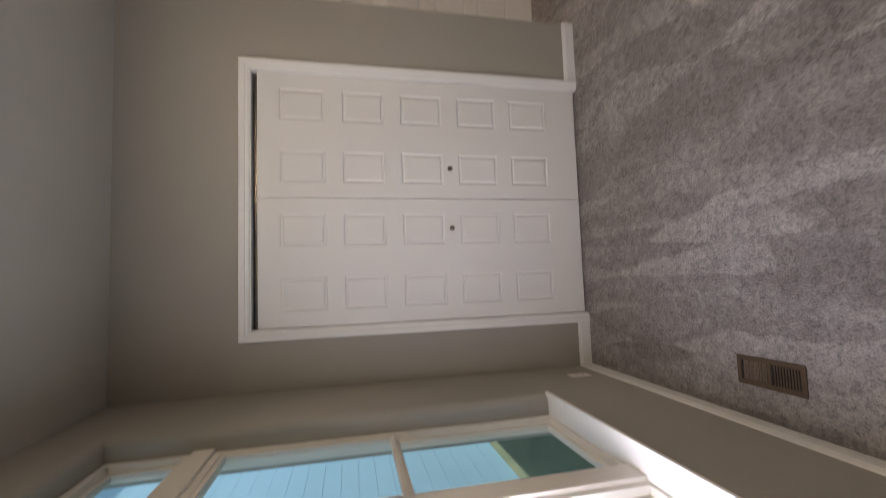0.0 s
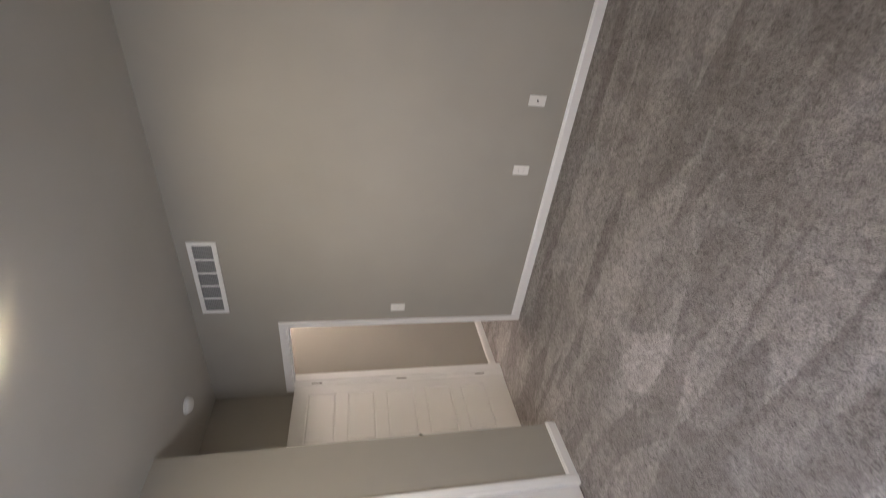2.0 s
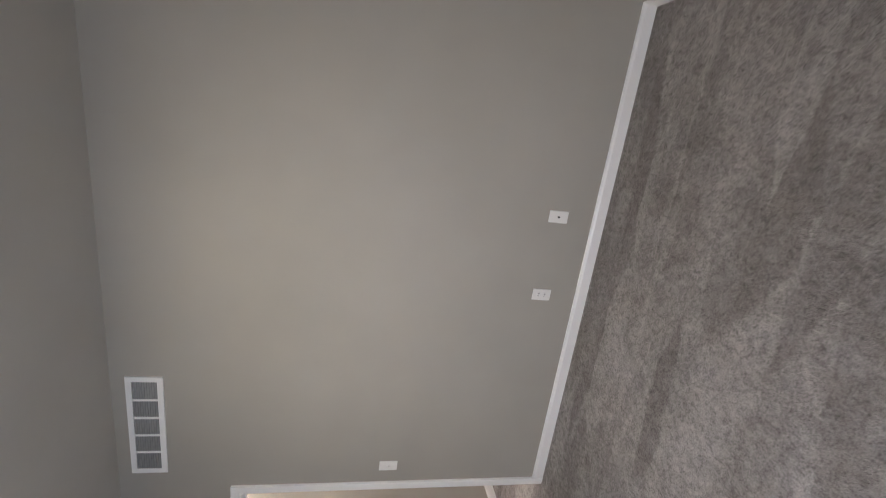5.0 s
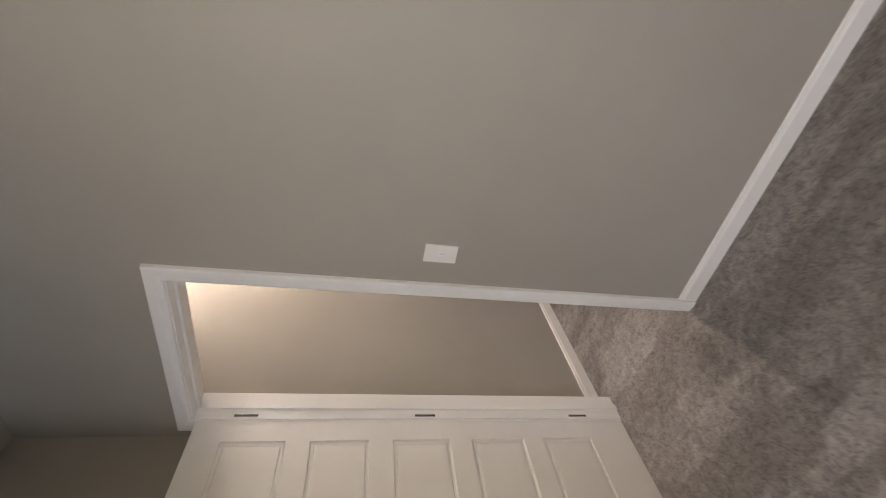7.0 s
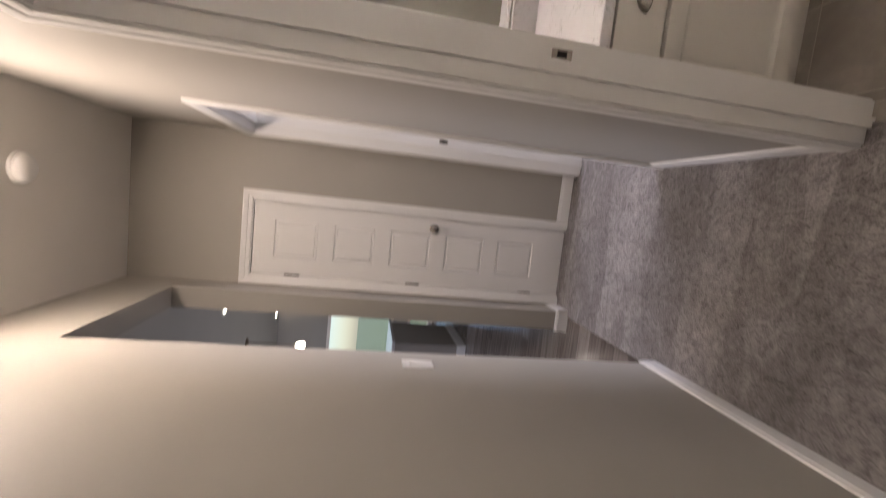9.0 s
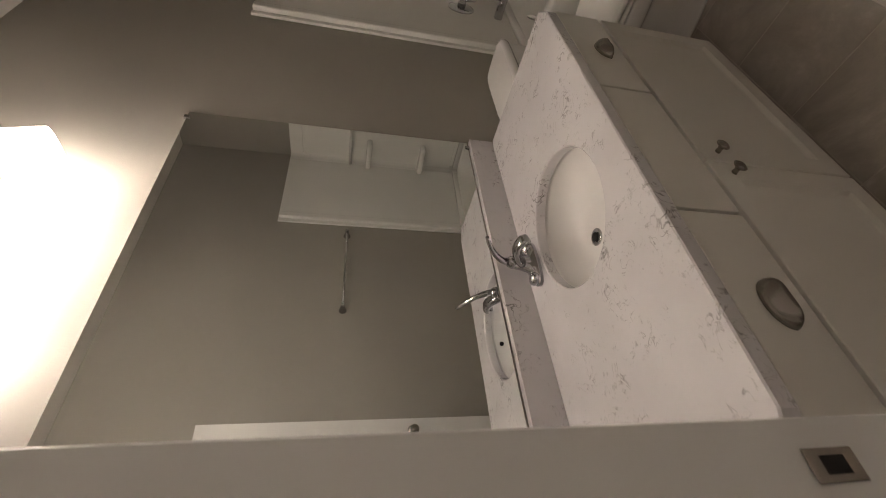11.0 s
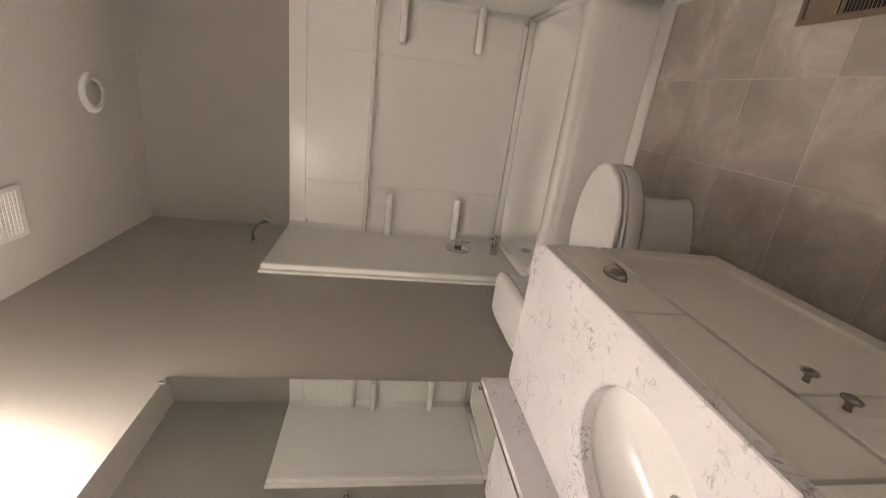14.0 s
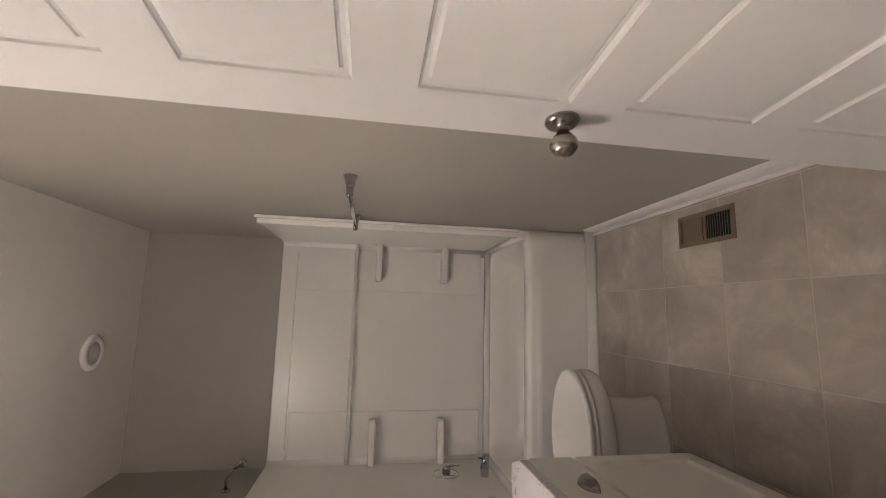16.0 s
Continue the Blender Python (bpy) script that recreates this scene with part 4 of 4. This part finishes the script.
for inset, out in ((0, 0), (0.012, 0.004), (0.03, 0.005)):
    ring = oval((tx0 + tx1) / 2, 0.19, 0.68 - inset, 0.155 - inset, 0, 48, 6)
    rings.append([(x, TF + out, z) for x, z, _ in ring])
loft(bm, rings, False, True)
bmesh.ops.recalc_face_normals(bm, faces=bm.faces[:])
part("apron_panel", bm, FIBER, tub)
bm = bmesh.new()
loft(bm, [[(x, TF + d, z) for d, z in ((-0.004, 0.0), (0.036, 0.0), (0.035, 0.012), (0.024, 0.028), (0.010, 0.044), (-0.004, 0.050))] for x in (tx0, tx1)])
bmesh.ops.recalc_face_normals(bm, faces=bm.faces[:])
part("floor_lip", bm, FIBER, tub)
part("drain_overflow", moved(lathe([(0, 0), (0.036, 0), (0.036, 0.006), (0.026, 0.011), (0, 0.011)]), Matrix.Translation((BE - 0.098, -2.93, 0.315)) @ TO_NX), CHROME, tub, "chrome overflow plate")

ST, SB = 1.858, RIM + 0.040
cove = [(0.0, -0.004), (0.0465, -0.004), (0.0455, 0.008), (0.044, 0.024), (0.040, 0.034), (0.034, 0.0385), (0.0, 0.0385)]
bm = bmesh.new()
loft(bm, [[(x, ty0 + d, RIM + z) for d, z in cove] for x in (tx0, tx1)])
bmesh.ops.recalc_face_normals(bm, faces=bm.faces[:])
part("back_shoulder", bm, FIBER, tub)
for x, sgn in ((tx0, 1), (tx1, -1)):
    bm = bmesh.new()
    loft(bm, [[(x + sgn * d, y, RIM + z) for d, z in cove] for y in (ty0 + 0.03, -2.60)])
    bmesh.ops.recalc_face_normals(bm, faces=bm.faces[:])
    part("end_shoulder", bm, FIBER, tub)
sur = thing("tub_surround", "white moulded fibreglass tub surround with ledges and a bar", "shower wall", (0, 0, SB + 0.001))
zt = ST - SB
part("back_panel", rounded(tx0 + 0.03, tx1 - 0.03, ty0, ty0 + 0.028, 0, zt, 0.006), FIBER, sur)
for a, b in ((tx0 + 0.03, 0.482), (1.288, tx1 - 0.03)):
    part("back_column", rounded(a, b, ty0 + 0.022, ty0 + 0.0335, 0.03, zt - 0.12, 0.005, 3), FIBER, sur)
part("top_band", rounded(tx0 + 0.03, tx1 - 0.03, ty0 + 0.020, ty0 + 0.034, zt - 0.105, zt - 0.004, 0.006, 3), FIBER, sur)
for side in (0, 1):
    xa, xb = (tx0, tx0 + 0.026) if side == 0 else (tx1 - 0.026, tx1)
    part("side_panel", rounded(xa, xb, ty0 + 0.001, -2.625, 0, zt, 0.005), FIBER, sur)
    xa, xb = (tx0, tx0 + 0.040) if side == 0 else (tx1 - 0.040, tx1)
    part("front_column", rounded(xa, xb, -2.648, -2.598, 0, zt, 0.010, 3), FIBER, sur)
    xa, xb = (tx0, tx0 + 0.014) if side == 0 else (tx1 - 0.014, tx1)
    part("front_flange", rounded(xa, xb, -2.602, -2.567, 0, zt + 0.004, 0.004), FIBER, sur)
    for z in (1.182 - SB, 0.722 - SB):
        xa, xb = (tx0 + 0.02, 0.415) if side == 0 else (1.327, tx1 - 0.02)
        bm = rounded(xa, xb, ty0 + 0.03, ty0 + 0.130, z - 0.006, z + 0.040, 0.0225, 5)
        part("soap_ledge", bm, FIBER, sur)
for x, sgn in ((tx0 + 0.0258, 1), (tx1 - 0.0258, -1)):
    bm, y, R = bmesh.new(), ty0 + 0.0278, 0.05
    ring = [(x - sgn * 0.006, y - 0.006), (x - sgn * 0.006, y + R)] + [(x + sgn * R * (1 - math.sin(a)), y + R * (1 - math.cos(a))) for a in [math.pi / 2 * (1 - k / 6) for k in range(7)]] + [(x + sgn * R, y - 0.006)]
    loft(bm, [[(px, py, z) for px, py in ring] for z in (0.0, zt - 0.003)])
    bmesh.ops.recalc_face_normals(bm, faces=bm.faces[:])
    part("corner_cove", bm, FIBER, sur)
part("towel_rail", tube([(tx0 + 0.02, ty0 + 0.075, 1.355 - SB), (cx, ty0 + 0.075, 1.355 - SB), (tx1 - 0.02, ty0 + 0.075, 1.355 - SB)], 0.013, 14), FIBER, sur)

sh = thing("shower", "chrome shower head on a bent wall arm", "shower", (BE, -3.030, 2.006))
part("flange", moved(lathe([(0, 0), (0.028, 0), (0.024, 0.008), (0.010, 0.012), (0, 0.012)]), TO_NX), CHROME, sh)
part("arm", tube([(-0.005, 0, 0), (-0.06, 0.0, 0.004), (-0.10, 0.0, -0.02), (-0.125, 0.0, -0.05)], 0.009), CHROME, sh)
part("head", moved(lathe([(0, 0), (0.011, 0), (0.014, 0.015), (0.026, 0.038), (0.029, 0.052), (0.025, 0.055), (0, 0.055)]), Matrix.Translation((-0.122, 0, -0.045)) @ pose(0, 0, 0, 0, 215, 0)), CHROME, sh)

va = thing("shower_valve", "chrome shower valve with a lever on a round plate", "valve", (BE - 0.029, -3.066, 0.734))
part("escutcheon", moved(lathe([(0, 0), (0.082, 0), (0.080, 0.006), (0.055, 0.012), (0.030, 0.016), (0, 0.016)], 32), TO_NX), CHROME, va)
part("hub", moved(lathe([(0, 0.014), (0.026, 0.014), (0.024, 0.045), (0.018, 0.056), (0, 0.058)]), TO_NX), CHROME, va)
part("lever", tube([(-0.045, 0, 0), (-0.055, 0.01, -0.03), (-0.06, 0.018, -0.075)], [0.010, 0.009, 0.007]), CHROME, va)
sp = thing("tub_spout", "chrome tub spout on the end wall", "faucet", (BE - 0.029, -3.015, 0.502))
bm = bmesh.new()
loft(bm, [[(-x, y, z) for z, y, _ in oval(dz, 0, r, r * 1.05, 0, 20, 2.4)] for x, r, dz in ((0, 0.026, 0), (0.05, 0.026, 0), (0.10, 0.025, -0.004), (0.128, 0.020, -0.010), (0.132, 0.014, -0.012))])
bmesh.ops.recalc_face_normals(bm, faces=bm.faces[:])
part("spout_body", bm, CHROME, sp)
part("diverter", moved(lathe([(0, 0), (0.005, 0), (0.005, 0.016), (0.008, 0.02), (0, 0.024)], 10), Matrix.Translation((-0.105, 0, 0.02))), CHROME, sp)

tb = thing("towel_bar", "polished chrome towel bar on the wall", "towel bar", (BW, -1.805, 1.345))
for y in (0.0, -0.66):
    part("post", moved(lathe([(0, 0), (0.026, 0), (0.026, 0.006), (0.019, 0.018), (0.014, 0.045), (0.012, 0.062), (0.014, 0.070), (0.010, 0.080), (0, 0.082)]), Matrix.Translation((0, y, 0)) @ TO_X), CHROME, tb)
part("bar", tube([(0.066, 0.008, 0), (0.066, -0.33, 0), (0.066, -0.668, 0)], 0.008, 12), CHROME, tb)

fan = thing("exhaust_fan", "white square bathroom exhaust fan grille", "vent", (1.316, -2.256, H))
part("grille_frame", rounded(-0.106, 0.106, -0.106, 0.106, -0.016, 0, 0.005), PLASTIC, fan)
for k in range(9):
    part("slat", boxes((-0.085, 0.085, -0.081 + 0.019 * k, -0.071 + 0.019 * k, -0.020, -0.0158)), PLASTIC, fan)
lt = thing("shower_light", "white round recessed ceiling light above the tub, unlit", "lamp", (0.873, -2.922, H))
part("trim_ring", moved(hoop([(0.060, 0), (0.096, 0), (0.094, 0.010), (0.078, 0.020), (0.060, 0.018)], 32), DOWN), PLASTIC, lt)
part("lens", moved(lathe([(0, 0), (0.0595, 0), (0.0595, 0.012), (0.030, 0.015), (0, 0.016)], 28), DOWN), LENSOFF, lt)
register((0.327, -1.841, -0.001), 90, 0.277, 0.127, BRONZE, "dark bronze floor register in the tile by the wall")

for x, y, z in ((BX1 - 0.0035, BN + 0.03, 0.94), (RX1 - 0.0035, BN + 0.03, 0.94)):
    t = thing("strike_plate", "brushed nickel strike plate in the door jamb", "latch", (x, y, z))
    part("plate", rounded(-0.0018, 0, -0.013, 0.013, -0.026, 0.026, 0.0008, 1), NICKEL, t)
    part("hole", boxes((-0.0026, -0.0018, -0.007, 0.007, -0.012, 0.012)), DARK, t)
t = thing("strike_plate", "brushed nickel strike plate in the bedroom door jamb", "latch", (0.022, DY0 + 0.0015, 0.94))
part("plate", boxes((-0.014, 0.014, 0.0006, 0.0024, -0.029, 0.029)), NICKEL, t)
part("hole", boxes((-0.007, 0.007, 0.0024, 0.0032, -0.012, 0.012)), DARK, t)

# ---- great room seen through the opening ----
isl = thing("kitchen_island", "dark greige kitchen island with a white top and base trim", "cabinet", (4.95, 1.80, 0))
part("body", boxes((0, 0.9, 0, 2.2, 0, 0.89)), ISLAND, isl)
part("base_trim", boxes((-0.014, 0, -0.014, 2.2, 0, 0.11), (0, 0.9, -0.014, 0, 0, 0.11)), TRIM, isl, "white base trim")
part("top", rounded(-0.03, 0.95, -0.03, 2.23, 0.891, 0.925, 0.004), QUARTZ, isl)
for x, y in ((4.5, 1.352), (7.25, 2.18)):
    t = thing("can_light", "lit recessed ceiling light in the great room", "lamp", (x, y, H))
    part("trim_ring", moved(hoop([(0.062, 0), (0.092, 0), (0.090, 0.006), (0.064, 0.008)], 24), DOWN), PLASTIC, t)
    part("lens", moved(lathe([(0, 0), (0.063, 0), (0.063, 0.003), (0, 0.004)], 24), DOWN), CANLAMP, t)
t = thing("pendant_lamp", "small lit pendant lamp hanging over the island", "lamp", (5.45, 2.06, H))
part("canopy", moved(lathe([(0, 0), (0.06, 0), (0.05, 0.02), (0, 0.024)]), DOWN), BRONZE, t)
part("cord", tube([(0, 0, -0.02), (0, 0, -0.35), (0, 0, -0.62)], 0.006, 8), BRONZE, t)
part("shade", moved(lathe([(0, 0.60), (0.02, 0.60), (0.035, 0.64), (0.038, 0.68), (0.028, 0.71), (0, 0.72)]), DOWN), CANLAMP, t)

# ---- floor pieces ----
TW, TL = 0.318, 0.312
for i in range(6):
    for j in range(8):
        x0, y1 = 0.165 + TW * (i - 1), -0.390 - TL * (j - 1)
        x1, y0 = min(x0 + TW, BE), y1 - TL
        y1 = min(y1, BN)
        a0, a1 = max(BW, x0) + 0.002, x1 - 0.002
        if a1 - a0 < 0.02 or y1 - y0 < 0.02:
            continue
        ob = mesh_ob("tile", rounded(0, a1 - a0, 0, y1 - y0 - 0.004, -0.010, 0.0, 0.0012, 1), TILE)
        ob.location, ob.parent = (a0, y0 + 0.002, 0), bath_floor
ob = mesh_ob("tile", rounded(0, BX1 - BX0, 0, 0.058, -0.010, 0.0, 0.0012, 1), TILE)
ob.location, ob.parent = (BX0, BN + 0.001, 0), bath_floor
PW = 0.127
for i in range(46):
    off = (i * 0.47) % 1.2
    for j in range(4):
        y0 = HN + 0.04 - off + 1.2 * j
        ya_, yb_ = max(y0, HN + 0.032), y0 + 1.197
        if yb_ - ya_ < 0.05:
            continue
        ob = mesh_ob("plank", boxes((0, PW - 0.002, 0, yb_ - ya_, -0.010, 0.0)), PLANK)
        ob.location, ob.parent = (OX0 - 0.05 + PW * i, ya_, 0), great_floor
